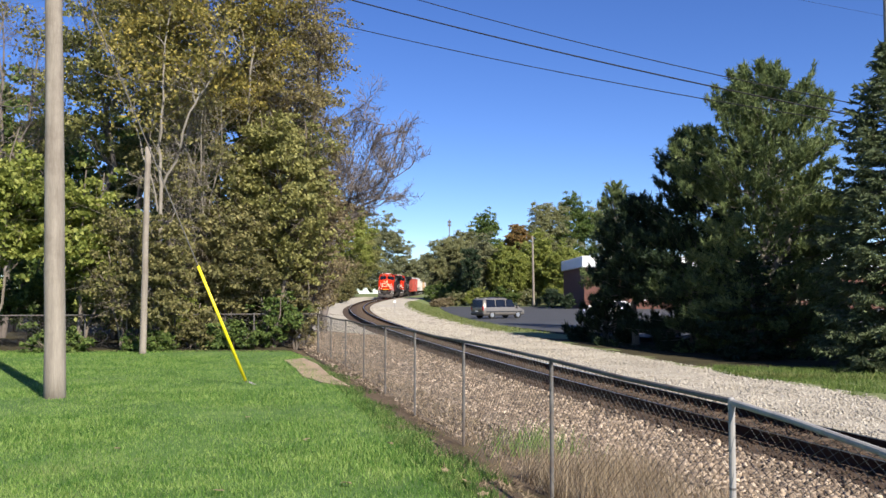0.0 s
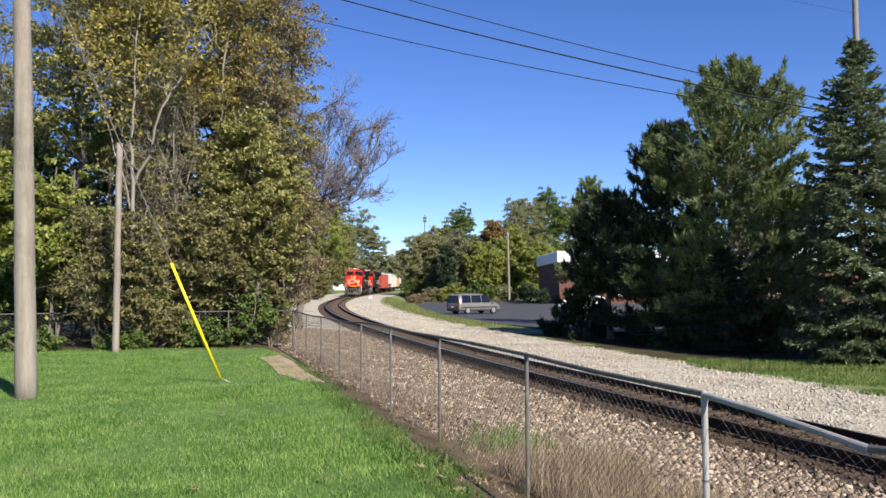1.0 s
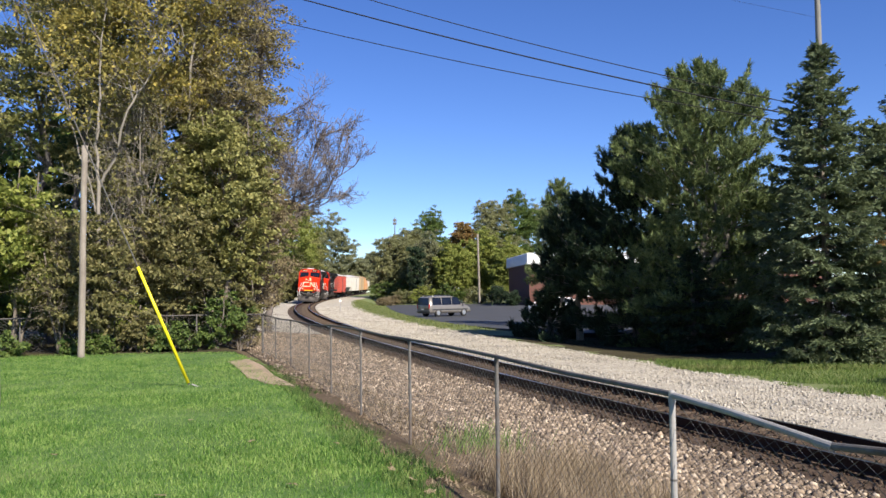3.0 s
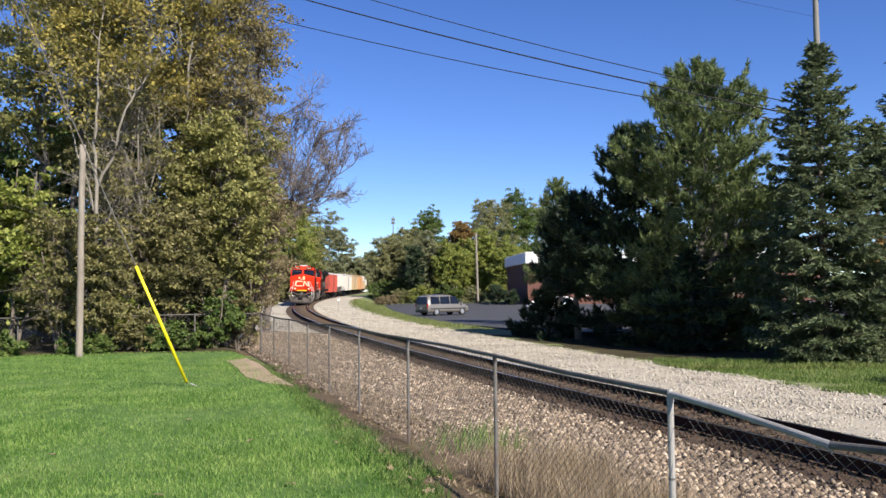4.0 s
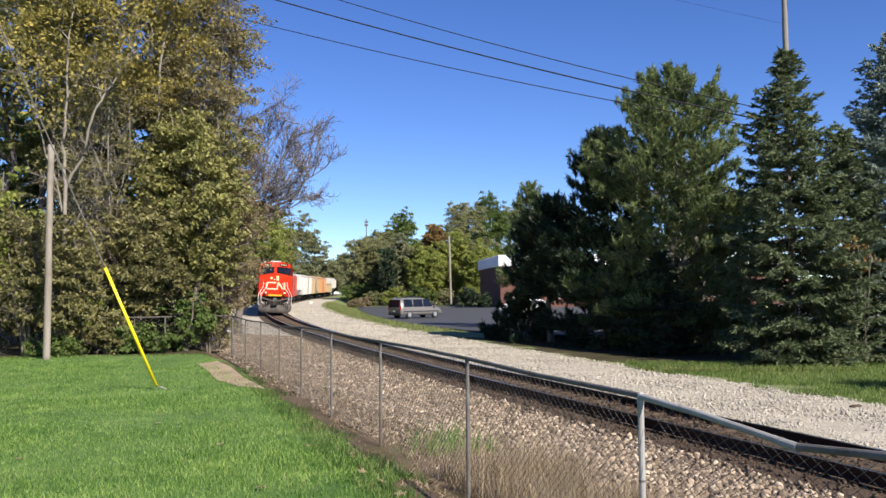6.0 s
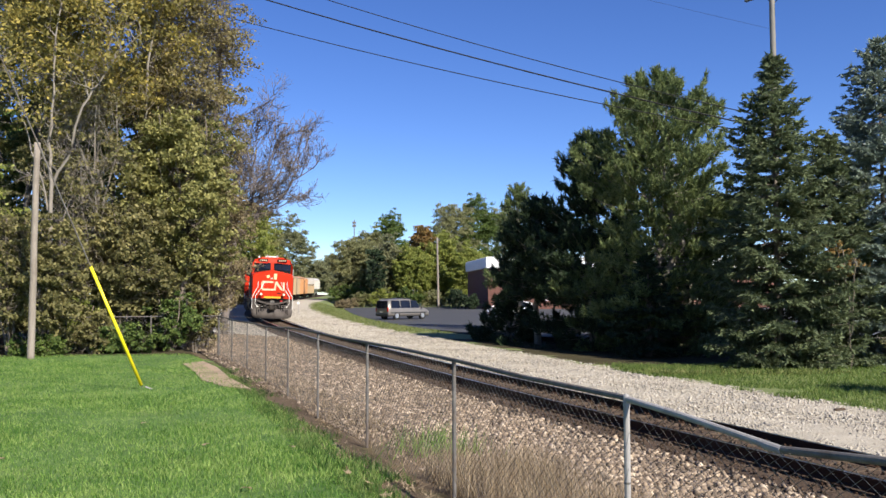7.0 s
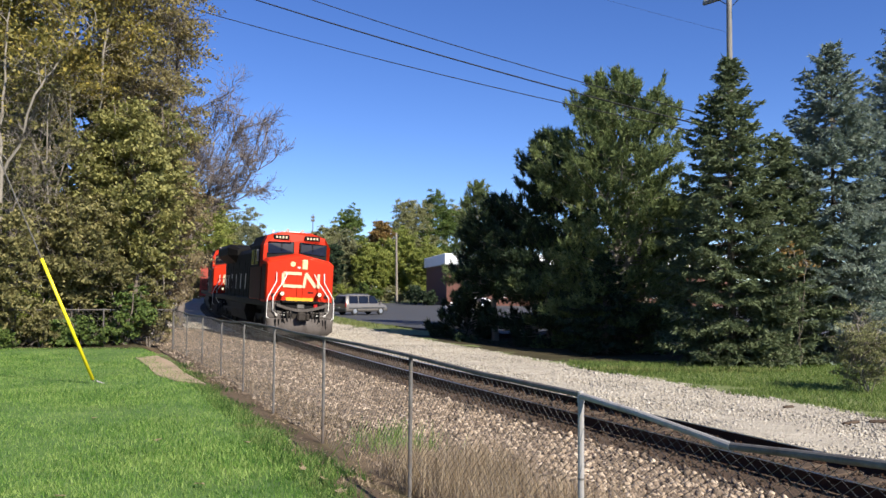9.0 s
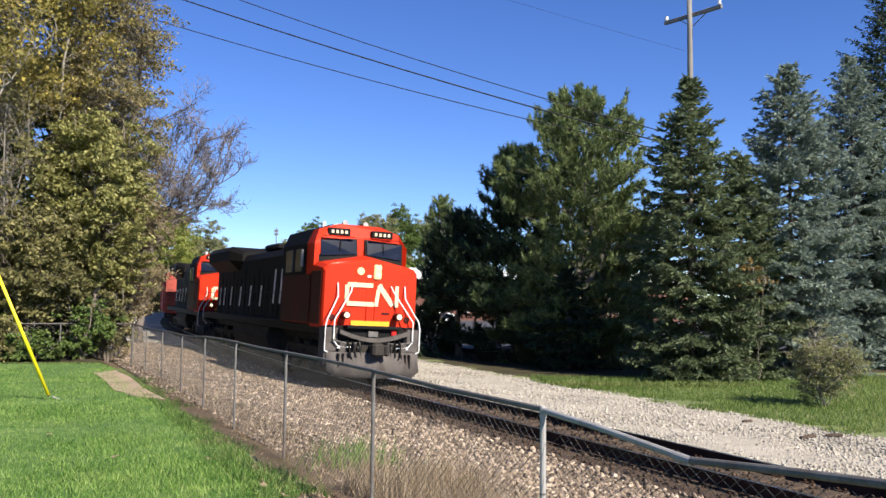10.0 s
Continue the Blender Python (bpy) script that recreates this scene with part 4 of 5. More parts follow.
for i, (bx, by, bh, bw) in enumerate(((-17.2, 150, 8.0, 3.6), (-15.2, 128, 5.0, 2.2), (-19.5, 190, 7.0, 4.0), (-14.5, 105, 4.5, 1.8))):
    deciduous("bush", bx, by, bh, (0.1, bw, bw * 0.8), "tall leafy bush beside the far curve", "olive", 170 + i, 4, 0.05, 50, 200, 0.2, 0.7, "bark", 0.5, 2, category="bush", group="bushes by the far curve")

for i, (bx, by, bh, bw) in enumerate(((-46, 300, 14, 9), (-34, 310, 13, 9), (-24, 330, 12, 8), (-14, 350, 11, 8), (-5, 360, 11, 8), (4, 350, 12, 8), (13, 330, 12, 8))):
    deciduous("brush", bx, by, bh, (0.05, bw, bw * 0.6), "distant grey-green brush at the end of the line", "greyleaf", 240 + i, 4, 0.05, 60, 130, 0.5, 1.6, "bark", 0.5, 1, category="bush", group="brush at the end of the line")
for i in range(10):
    deciduous("brush", -1.0 + 4.4 * i, 171.5 + (i * 37 % 5), 5.2 + (i * 29 % 4) * 0.5, (0.05, 3.0, 1.6), "leafy green brush under the trees behind the car park", ("green", "moss", "greyleaf")[i % 3], 260 + i, 4, 0.03, 34, 130, 0.26, 0.75, "bark", 0.5, 1, category="bush", group="brush behind the car park")

# the depth of the wood behind the front trees
for i, (tx, ty, th, tw) in enumerate(((-14.0, 42, 12.0, 5.0), (-21.0, 42, 13.0, 5.0), (-30.0, 38, 12.0, 5.0), (-11.5, 56, 10.0, 4.5), (-27.0, 55, 12.0, 6.0))):
    deciduous("tree", tx, ty, th, (0.2, tw, tw * 0.6), "dense green tree deeper in the wood", "green", 130 + i, 3, 0.15, 90, 200, 0.16, 0.9, "bark", 0.5, 2, group="trees deeper in the wood")

# trees beyond the car park
for i, (tx, ty, th, tw, tm, lab) in enumerate((
        (1.6, 174, 15.9, 5.5, "hazel", "olive-green tree behind the car park"), (4.0, 178, 17.1, 5.5, "hazel", "olive-green tree behind the car park"),
        (9.5, 190, 22.2, 5.0, "green", "tall dark green tree behind the car park"), (7.5, 166, 14.0, 4.3, "greyleaf", "grey-green tree behind the car park"),
        (12.5, 163, 12.1, 4.1, "lime", "yellow-green tree at the edge of the car park"), (15.8, 180, 18.6, 3.4, "orange_leaf", "tree turning orange behind the car park"),
        (18.0, 165, 14.6, 4.3, "lime", "yellow-green tree at the edge of the car park"), (22.5, 188, 25.4, 6.5, "hazel", "tall green tree behind the car park"),
        (28.5, 190, 26.7, 6.2, "green", "tall green tree behind the car park"), (23.0, 160, 12.1, 3.8, "lime", "yellow-green tree at the edge of the car park"),
        (36.0, 195, 25.4, 7.2, "hazel", "tall olive tree behind the building"))):
    deciduous("tree", tx, ty, th, (0.4, tw, tw * 0.8), lab, tm, 70 + i, 2, 0.2, 100, 330, 0.27, 0.17 * tw + 0.35, "bark", 0.4, 1, group="trees behind the car park")
for i, (sx, sy, sh, sw, sm) in enumerate(((2.5, 159, 2.6, 3.0, "hazel"), (6.5, 158, 3.4, 3.0, "lime"), (-0.6, 146, 1.0, 1.6, "brown"), (0.2, 157, 1.5, 1.8, "brown"), (11.0, 157, 3.6, 3.2, "green"), (15.5, 158, 3.2, 3.2, "hazel"), (20.0, 157, 3.8, 3.2, "lime"), (1.0, 168, 4.6, 3.6, "green"), (8.5, 167, 4.8, 3.6, "hazel"))):
    deciduous("shrub", sx, sy, sh, (0.05, sw, 1.2), "low leafy brush at the edge of the verge", sm, 195 + i, 4, 0.03, 34, 150, 0.17, 0.6, "bark", 0.5, 2, category="shrub", group="brush by the verge")

deciduous("conifer", 5.2, 160.0, 13.0, (0.2, 1.9, 1.9), "narrow dark conifer behind the car park", "needle_dark", 210, 1, 0.15, 60, 200, 0.22, 0.6, "bark", 0.3, 1, group="trees behind the car park")

# conifers beside the track
pine(13.9, 37.6, 12.75, 4.15, "large green pine with two leaders and long bare lower limbs", "needle", 3, ((-0.6, 0.1), (0.75, -0.25)), 1.0, 300, blunt=2.6, per=22)
# these three pines have their shade coloured into the needles
pine(11.7, 40.4, 10.4, 3.7, "green pine standing in shade, its needles coloured darker for it", "needle_dark", 4, ((0.1, 0.0),), 0.3, 250, blunt=1.5, per=18)
pine(9.6, 43.0, 7.6, 2.3, "young green pine standing in shade, its needles coloured darker for it", "needle_dark", 5, ((0.0, 0.0),), 2.6, 120)
pine(8.5, 45.0, 2.3, 1.9, "low pine at the edge of the car park, coloured as shaded", "needle_dark", 7, ((0.0, 0.0),), 0.05, 60)
pine(11.0, 54.9, 9.5, 2.2, "slender green pine beside the car park", "needle", 6, ((0.0, 0.0),), 3.2, 100)
spruce(15.3, 29.3, 11.3, 2.85, "dark green spruce with drooping boughs", "needle_spruce", 21)
spruce(17.7, 29.9, 8.6, 2.5, "dark green young spruce", "needle_spruce", 22)
spruce(20.0, 30.2, 12.3, 3.1, "blue-green spruce with silvery boughs", "needle_blue", 23, swell=3.0)
spruce(26.5, 35.1, 14.5, 3.3, "blue-green spruce behind the others", "needle_blue", 24, swell=2.6, per=5)
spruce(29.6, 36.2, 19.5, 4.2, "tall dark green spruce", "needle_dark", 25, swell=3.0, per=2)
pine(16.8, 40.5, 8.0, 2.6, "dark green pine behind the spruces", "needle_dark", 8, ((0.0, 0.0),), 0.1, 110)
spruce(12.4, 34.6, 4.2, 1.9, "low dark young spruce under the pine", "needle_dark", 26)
deciduous("bush", 14.6, 20.6, 2.15, (0.1, 1.0, 0.9), "round half-bare brownish bush on the grass", "hazel", 101, 7, 0.02, 60, 190, 0.032, 0.3, "bark_pale", 0.6, 10, category="bush")
deciduous("bush", 17.0, 27.7, 4.6, (3.0, 0.6, 0.5), "thin sapling with orange-brown autumn leaves among the spruces", "orange_leaf", 102, 2, 0.008, 8, 60, 0.05, 0.25, "bark", 0.4, 2, category="bush")


# ------------------------------------------------------------------ grass and stones
def view_patch(rng, n, y0, y1, left, right, power=1.6):
    """Points on the ground, thinning out with distance."""
    y = y0 + (y1 - y0) * rng.uniform(0, 1, n) ** power
    lo, hi = left(y), right(y)
    return lo + (hi - lo) * rng.uniform(0, 1, n), y


def blades(name, x, y, tall, wide, mat, label, seed, lean=0.5):
    rng = np.random.default_rng(seed)
    n = len(x)
    z = ground_z(x, y) - 0.012
    w = rng.uniform(0, 2 * math.pi, n)
    side = np.stack([np.cos(w), np.sin(w), np.zeros(n)], 1)
    h = tall * rng.uniform(0.5, 1.3, n)
    p = np.stack([x, y, z], 1)
    tip = p + np.stack([rng.normal(size=n) * h * lean, rng.normal(size=n) * h * lean, h], 1)
    wd = (wide * rng.uniform(0.6, 1.4, n))[:, None]
    me = array_mesh(name, np.stack([p - side * wd, p + side * wd, tip], 1), 3, mat)
    return tagged(new(name, me), label, "grass", kind="stuff")


def fence_x(y):
    return np.interp(y, [p[1] for p in POSTS], [p[0] for p in POSTS])


_r = np.random.default_rng(8)
gx, gy = view_patch(_r, 230000, 4.0, 26.5, lambda y: -0.62 * y - 0.5, lambda y: fence_x(y) - 0.58 + 0.14 * np.sin(y * 3.1) + 0.1 * np.sin(y * 7.7), 1.5)
blades("lawn_grass", gx, gy, 0.055, 0.006, "blade", "short bright green mown lawn grass", 1, 0.45)
gx, gy = _r.uniform(-24, 3, 90000), _r.uniform(-10, 26, 90000)
keep = gx < fence_x(gy) - 0.8
blades("lawn_grass_around", gx[keep], gy[keep], 0.06, 0.008, "blade", "short green mown lawn grass all around", 7, 0.45)
gx, gy = view_patch(_r, 8000, 4.0, 24, lambda y: fence_x(y) - 1.0, lambda y: fence_x(y) - 0.42 + 0.25 * np.sin(y * 2.3) + 0.12 * np.sin(y * 6.1), 1.3)
blades("edge_grass", gx, gy, 0.1, 0.006, "weed", "longer grass and weeds at the lawn's edge", 2, 0.5)
cl = np.stack([_r.uniform(0.25, 1.45, 240), _r.uniform(4.6, 9.2, 240)], 1)
cl[:, 0] += fence_x(cl[:, 1]) - 0.15
k = _r.integers(0, 240, 7000)
blades("dry_grass", cl[k, 0] + _r.normal(size=7000) * 0.05, cl[k, 1] + _r.normal(size=7000) * 0.05, 0.42, 0.004, "straw", "tall dry straw-coloured grass along the fence", 3, 0.28)
k2 = _r.normal(size=(300, 2)) * np.array([0.28, 0.4])
blades("green_tuft", 1.15 + k2[:, 0], 10.6 + k2[:, 1], 0.34, 0.006, "blade", "green tuft of tall grass in the ballast", 4, 0.3)
gx, gy = view_patch(_r, 2600, 9, 27, lambda y: fence_x(y) + 0.05, lambda y: fence_x(y) + 0.9, 1.0)
blades("dry_weeds", gx, gy, 0.16, 0.005, "straw", "thin dry weeds along the fence", 5, 0.5)
gx, gy = view_patch(_r, 9000, 5, 24, lambda y: fence_x(y) - 0.75, lambda y: fence_x(y) + 0.75, 1.3)
blades("dead_litter", gx, gy, 0.035, 0.012, "straw", "dry leaf litter and stalks on the bare soil", 10, 1.6)
gy = 12 + 18 * _r.uniform(0, 1, 76000)
gw = _r.uniform(0, 1, 76000) ** 1.25 * 15
gx = track_x(gy) + 6.2 + gw
thin = np.array([noise.noise((float(a) * 0.8, float(b) * 0.8, 4.0)) for a, b in zip(gx, gy)])
keep = thin + 0.35 * gw > 0.22
gx, gy = gx[keep], gy[keep]
blades("verge_grass", gx, gy, 0.13, 0.011, "weed_bright", "rough green grass beside the gravel", 6, 0.5)


gy = 26 + 125 * _r.uniform(0, 1, 26000) ** 1.8
gx = track_x(gy) + 6.25 + 0.4 * np.sin(gy * 1.3) + _r.uniform(0, 1, 26000) ** 1.3 * 6.5
keep = gx < np.interp(gy, [26, 41, 44, 50, 57.5, 69, 85, 108, 140, 152], [99, 20, 11, 7.2, 4.9, 3.0, 1.6, 0.4, -0.5, -0.5]) - 0.1
keep &= (gy > 52) | (gy < 27)
gx, gy = gx[keep], gy[keep]
blades("far_verge_grass", gx, gy, 0.16, 0.024, "verge_blade", "thin grass strip between the gravel and the car park", 9, 0.6)


def scatter_stones(name, x, y, lo, hi, mat, label, seed, sink=0.38):
    rng = np.random.default_rng(seed)
    n = len(x)
    cube = np.array([(a, b, c) for c in (-1, 1) for a, b in ((-1, -1), (1, -1), (1, 1), (-1, 1))]) * 0.72
    quad = np.array([(3, 2, 1, 0), (4, 5, 6, 7), (0, 1, 5, 4), (1, 2, 6, 5), (2, 3, 7, 6), (3, 0, 4, 7)])
    s = rng.uniform(lo, hi, n) * rng.choice([0.7, 1, 1, 1.25], n)
    sh = rng.uniform(0.6, 1.3, (n, 1, 3)) * np.array([1, 1, 0.75])
    v = cube[None] * (1 + rng.normal(size=(n, 8, 3)) * 0.24) * sh * s[:, None, None]
    w, u = rng.uniform(0, 6.28, n), rng.normal(size=n) * 0.7
    c, d = np.cos(w)[:, None], np.sin(w)[:, None]
    v = np.stack([v[..., 0] * c - v[..., 1] * d, v[..., 0] * d + v[..., 1] * c, v[..., 2]], -1)
    c, d = np.cos(u)[:, None], np.sin(u)[:, None]
    v = np.stack([v[..., 0] * c - v[..., 2] * d, v[..., 1], v[..., 0] * d + v[..., 2] * c], -1)
    base = np.stack([x, y, ground_z(x, y) + s * sink], 1)
    v = v + base[:, None]
    t = quad[None] + (np.arange(n) * 8)[:, None, None]
    tagged(new(name, indexed_mesh(name, v.reshape(-1, 3), t.reshape(-1, 4), mat)), label, "gravel", kind="stuff")


N = 46000
sy = 5.5 + 42 * _r.uniform(0, 1, N) ** 1.6
sn = 1.45 + 4.5 * _r.uniform(0, 1, N) ** 0.9
scatter_stones("ballast_stones", track_x(sy) - sn, sy, 0.019, 0.046, "stone", "loose beige and grey ballast stones", 1)
N = 11000
sy = 5.0 + 32 * _r.uniform(0, 1, N) ** 1.4
sn = 5.2 + 1.75 * _r.uniform(0, 1, N) ** 1.3
scatter_stones("loose_stones", track_x(sy) - sn, sy, 0.011, 0.033, "stone", "loose stones strewn over the soil by the fence", 4)
N = 3500
sy = 5.5 + 30 * _r.uniform(0, 1, N) ** 1.5
sn = _r.uniform(-1.4, 1.4, N)
scatter_stones("bed_stones", track_x(sy) - sn, sy, 0.02, 0.04, "bed", "dirty brown stones between the ties", 2)
N = 40000
sy = 7 + 100 * _r.uniform(0, 1, N) ** 2.2
sn = -1.5 - 5.2 * _r.uniform(0, 1, N)
scatter_stones("pale_gravel", track_x(sy) - sn, sy, 0.01, 0.024 + 0.0003 * sy, "chip", "pale crushed gravel beside the track", 3)
# ------------------------------------------------------------------ train
def axle_truck(parent, x, axles, r, three=True, name="truck"):
    """A bogie: side frames with springs, and its wheels."""
    half = (axles - 1) * 0.95 if axles > 2 else 0.88
    b = Build()
    for s in (-1, 1):
        b.box(x - half - 0.35, x + half + 0.35, s * 1.02 - 0.07, s * 1.02 + 0.07, 0.55, 0.85, "under", 0.04)
        for k in range(axles):
            q = x - half + 2 * half * k / (axles - 1)
            b.box(q - 0.17, q + 0.17, s * 1.06 - 0.1, s * 1.06 + 0.1, 0.34, 0.72, "under", 0.04)
        for k in range(axles - 1):
            q = x - half + 2 * half * (k + 0.5) / (axles - 1)
            for e in (-0.12, 0.0, 0.12):
                b.tube([(q + e, s * 1.05, 0.36), (q + e, s * 1.05, 0.64)], 0.05, 8, "under")
            b.box(q - 0.3, q + 0.3, s * 1.05 - 0.09, s * 1.05 + 0.09, 0.28, 0.37, "under", 0.02)
    b.box(x - 0.35, x + 0.35, -1.0, 1.0, 0.6, 1.0, "under", 0.05)
    frame_ob = part(name, b, parent)
    for k in range(axles):
        q = x - half + 2 * half * k / (axles - 1)
        w = Build()
        for s in (-1, 1):
            w.wheel(q, s * 0.755, r, r, 0.06, "under", 20, 0.025, s)
        w.tube([(q, -0.7, r), (q, 0.7, r)], 0.09, 8, "under")
        part("wheelset", w, frame_ob)
    return frame_ob


def handrail(b, pts, r=0.022, mat="white"):
    b.tube(pts, r, 8, mat)


def build_loco(label):
    loco = thing("locomotive", pose(0, 0, 0), label, "locomotive", "train on the track")
    # frame, walkway and fuel tank
    b = Build().box(-10.2, 10.15, -1.48, 1.48, 1.28, 1.58, "black", 0.04)
    b.box(-10.0, 10.0, -0.8, 0.8, 1.0, 1.3, "under", 0.03)
    part("underframe", b, loco)
    tank = Build()
    ring = [(-1.35, 1.25), (-1.42, 0.9), (-1.25, 0.42), (-0.9, 0.3), (0.9, 0.3), (1.25, 0.42), (1.42, 0.9), (1.35, 1.25)]
    tank.loft([[(x, y, z) for y, z in ring] for x in (-3.2, 3.0)], "under")
    part("fuel_tank", tank, loco)
    # engine hood
    h = Build()
    prof = [(-0.96, 1.58), (0.96, 1.58), (0.96, 3.95), (0.8, 4.22), (0.4, 4.33), (-0.4, 4.33), (-0.8, 4.22), (-0.96, 3.95)]
    h.loft([[(x, y, z) for y, z in prof] for x in (-9.6, 5.5)], "black")
    part("engine_hood", h, loco)
    for i in range(17):
        x = -9.0 + i * 0.85
        for s in (-1, 1):
            d = Build().box(x, x + 0.72, s * 0.965 - 0.015, s * 0.965 + 0.015, 1.75, 3.2 if i % 3 else 3.6, "black", 0.006)
            d.box(x + 0.6, x + 0.64, s * 1.0 - 0.015, s * 1.0 + 0.015, 2.3, 2.45, "under")
            part("hood_door", d, loco)
    w = Build()
    wing = [(-1.0, 3.55), (-1.5, 4.0), (-1.52, 4.42), (-1.35, 4.62), (1.35, 4.62), (1.52, 4.42), (1.5, 4.0), (1.0, 3.55)]
    w.loft([[(-9.5, y, z) for y, z in wing], [(-4.6, y, z) for y, z in wing], [(-4.0, y * 0.66, 3.9 + (z - 3.9) * 0.7) for y, z in wing]], "black")
    part("radiator", w, loco, "flared black radiator housing")
    e = Build().box(-1.2, 0.9, -0.7, 0.7, 4.3, 4.56, "black", 0.08).tube([(1.6, 0, 4.3), (1.6, 0, 4.62)], 0.3, 12, "under")
    part("exhaust_housing", e, loco)
    for s in (-1, 1):
        for x, zl, zt in ((2.9, 2.15, 3.45), (1.9, 2.15, 3.45), (-0.3, 2.0, 2.85), (-2.2, 2.0, 2.85), (-4.2, 1.97, 2.83), (-6.2, 1.97, 2.83), (-7.8, 1.95, 2.8), (-8.8, 1.95, 2.8)):
            a = Build()
            pts = [(x, 0.995 * s, zl), (x + 0.2, 0.995 * s, zl), (x + 0.4, 0.995 * s, zt), (x + 0.2, 0.995 * s, zt)]
            a.add(pts + [(p[0], p[1] + 0.012 * s, p[2]) for p in pts], [(0, 1, 2, 3), (4, 5, 6, 7), (0, 1, 5, 4), (1, 2, 6, 5), (2, 3, 7, 6), (3, 0, 4, 7)], "white")
            part("side_stripe", a, loco, "slanted white stripe on the black hood")
        r = Build()
        for i in range(9):
            x = -9.6 + i * 1.75
            r.tube([(x, s * 1.44, 1.55), (x, s * 1.44, 2.55)], 0.018, 6, "under")
        r.tube([(-9.7, s * 1.44, 2.55), (5.0, s * 1.44, 2.55)], 0.018, 6, "under")
        part("walkway_rail", r, loco)
    # cab
    c = Build()
    cab = [(-1.56, 1.58), (1.56, 1.58), (1.56, 4.08), (1.36, 4.54), (0.7, 4.75), (-0.7, 4.75), (-1.36, 4.54), (-1.56, 4.08)]
    c.loft([[(5.5, y, z) for y, z in cab], [(8.15, y, z) for y, z in cab], [(8.72 if z > 4.4 else 9.0, y * 0.985, z) for y, z in cab]], "red")
    part("cab", c, loco, "red crew cab")
    for s in (-1, 1):
        # black window band, and lower cab side in red with its shade coloured in
        band = Build()
        band.loft([[(x, s * 1.545, 3.1), (x, s * 1.572, 3.1), (x, s * 1.572, 4.08), (x, s * 1.38, 4.53), (x, s * 0.76, 4.742), (x, s * 0.76, 4.765), (x, s * 1.39, 4.55), (x, s * 1.585, 4.09), (x, s * 1.585, 3.1)] for x in (5.45, 8.3)], "black")
        part("window_band", band, loco, "black band along the cab windows")
        part("side_panel", Build().box(5.48, 8.85, s * 1.572 - 0.01, s * 1.572 + 0.01, 1.6, 3.1, "shade_red", 0.004), loco, "red cab side, darkened in colour for its shade")
        part("side_panel", Build().box(8.85, 9.9, s * 1.545 - 0.008, s * 1.545 + 0.008, 1.6, 3.2, "shade_red", 0.004), loco, "red nose side, darkened in colour for its shade")
    n = Build()
    rings = []
    for x, k, lo_z, side_z, mid_z in ((8.9, 1.03, 1.5, 3.5, 3.78), (9.5, 1.02, 1.5, 3.46, 3.74), (9.98, 1.01, 1.52, 3.38, 3.64), (10.06, 0.98, 1.56, 3.3, 3.55)):
        ys = [-1.5, -1.5, -1.38, 0.0, 1.38, 1.5, 1.5]
        zs = [lo_z, side_z - 0.12, side_z, mid_z, side_z, side_z - 0.12, lo_z]
        rings.append([(x, y * k, z) for y, z in zip(ys, zs)])
    n.loft(rings, "red")
    part("nose", n, loco, "wide red nose")
    f = Build()
    f.box(10.045, 10.072, -0.16, 0.86, 1.62, 2.9, "red", 0.01)
    for yy in (-0.12, 0.14, 0.8):
        f.box(10.068, 10.1, yy - 0.02, yy + 0.02, 1.66, 2.2, "red", 0.006)
    f.box(10.068, 10.09, 0.36, 0.62, 1.95, 2.02, "shade_red", 0.006)
    part("nose_door", f, loco)
    # windscreens with black lower corners, wipers, side windows
    for s in (-1, 1):
        g = Build()
        xs = lambda z: 9.035 - 0.62 * max(z - 4.07, 0)
        def plate(ys_z, mat, off, bld):
            vs = [(xs(z) + off, y, z) for y, z in ys_z]
            vs += [(v[0] - 0.03, v[1], v[2]) for v in vs]
            k = len(ys_z)
            bld.add(vs, [tuple(range(k)), tuple(range(2 * k - 1, k - 1, -1))] + [(i, (i + 1) % k, k + (i + 1) % k, k + i) for i in range(k)], mat)
        plate([(s * 0.13, 3.68), (s * 1.38, 3.44), (s * 1.4, 4.22), (s * 0.13, 4.3)], "black", 0.0, g)
        plate([(s * 0.18, 3.8), (s * 1.33, 3.7), (s * 1.35, 4.18), (s * 0.18, 4.25)], "glass", 0.02, g)
        g.tube([(xs(4.2) + 0.06, s * 0.7, 4.22), (xs(3.9) + 0.06, s * 0.74, 3.86)], 0.012, 5, "black")
        part("windscreen", g, loco, "dark windscreen in a black frame")
        t = Build().box(5.9, 6.75, s * 1.585 - 0.02, s * 1.585 + 0.02, 3.2, 3.95, "glass", 0.03).box(7.1, 7.9, s * 1.585 - 0.02, s * 1.585 + 0.02, 3.2, 3.95, "glass", 0.03)
        part("side_window", t, loco)
        v = Build().box(7.95, 8.12, s * 1.64 - 0.03, s * 1.64 + 0.03, 3.35, 3.9, "galv", 0.02)
        part("mirror", v, loco)
        # number boards: bars stand for the figures
        q = Build()
        q.box(8.76, 8.9, s * 0.72 - 0.36, s * 0.72 + 0.36, 4.37, 4.6, "black", 0.02)
        for d in range(4):
            y = s * 0.72 - 0.22 + d * 0.147
            q.box(8.9, 8.91, y - 0.04, y + 0.04, 4.435, 4.535, "logo_white")
        part("number_board", q, loco, "black number board with pale bars")
        # ditch lamp with its housing
        l = Build().tube([(9.98, s * 0.84, 1.9), (10.38, s * 0.84, 1.9)], [0.1, 0.12], 14, "shade_red")
        lamp = part("ditch_light", l, loco)
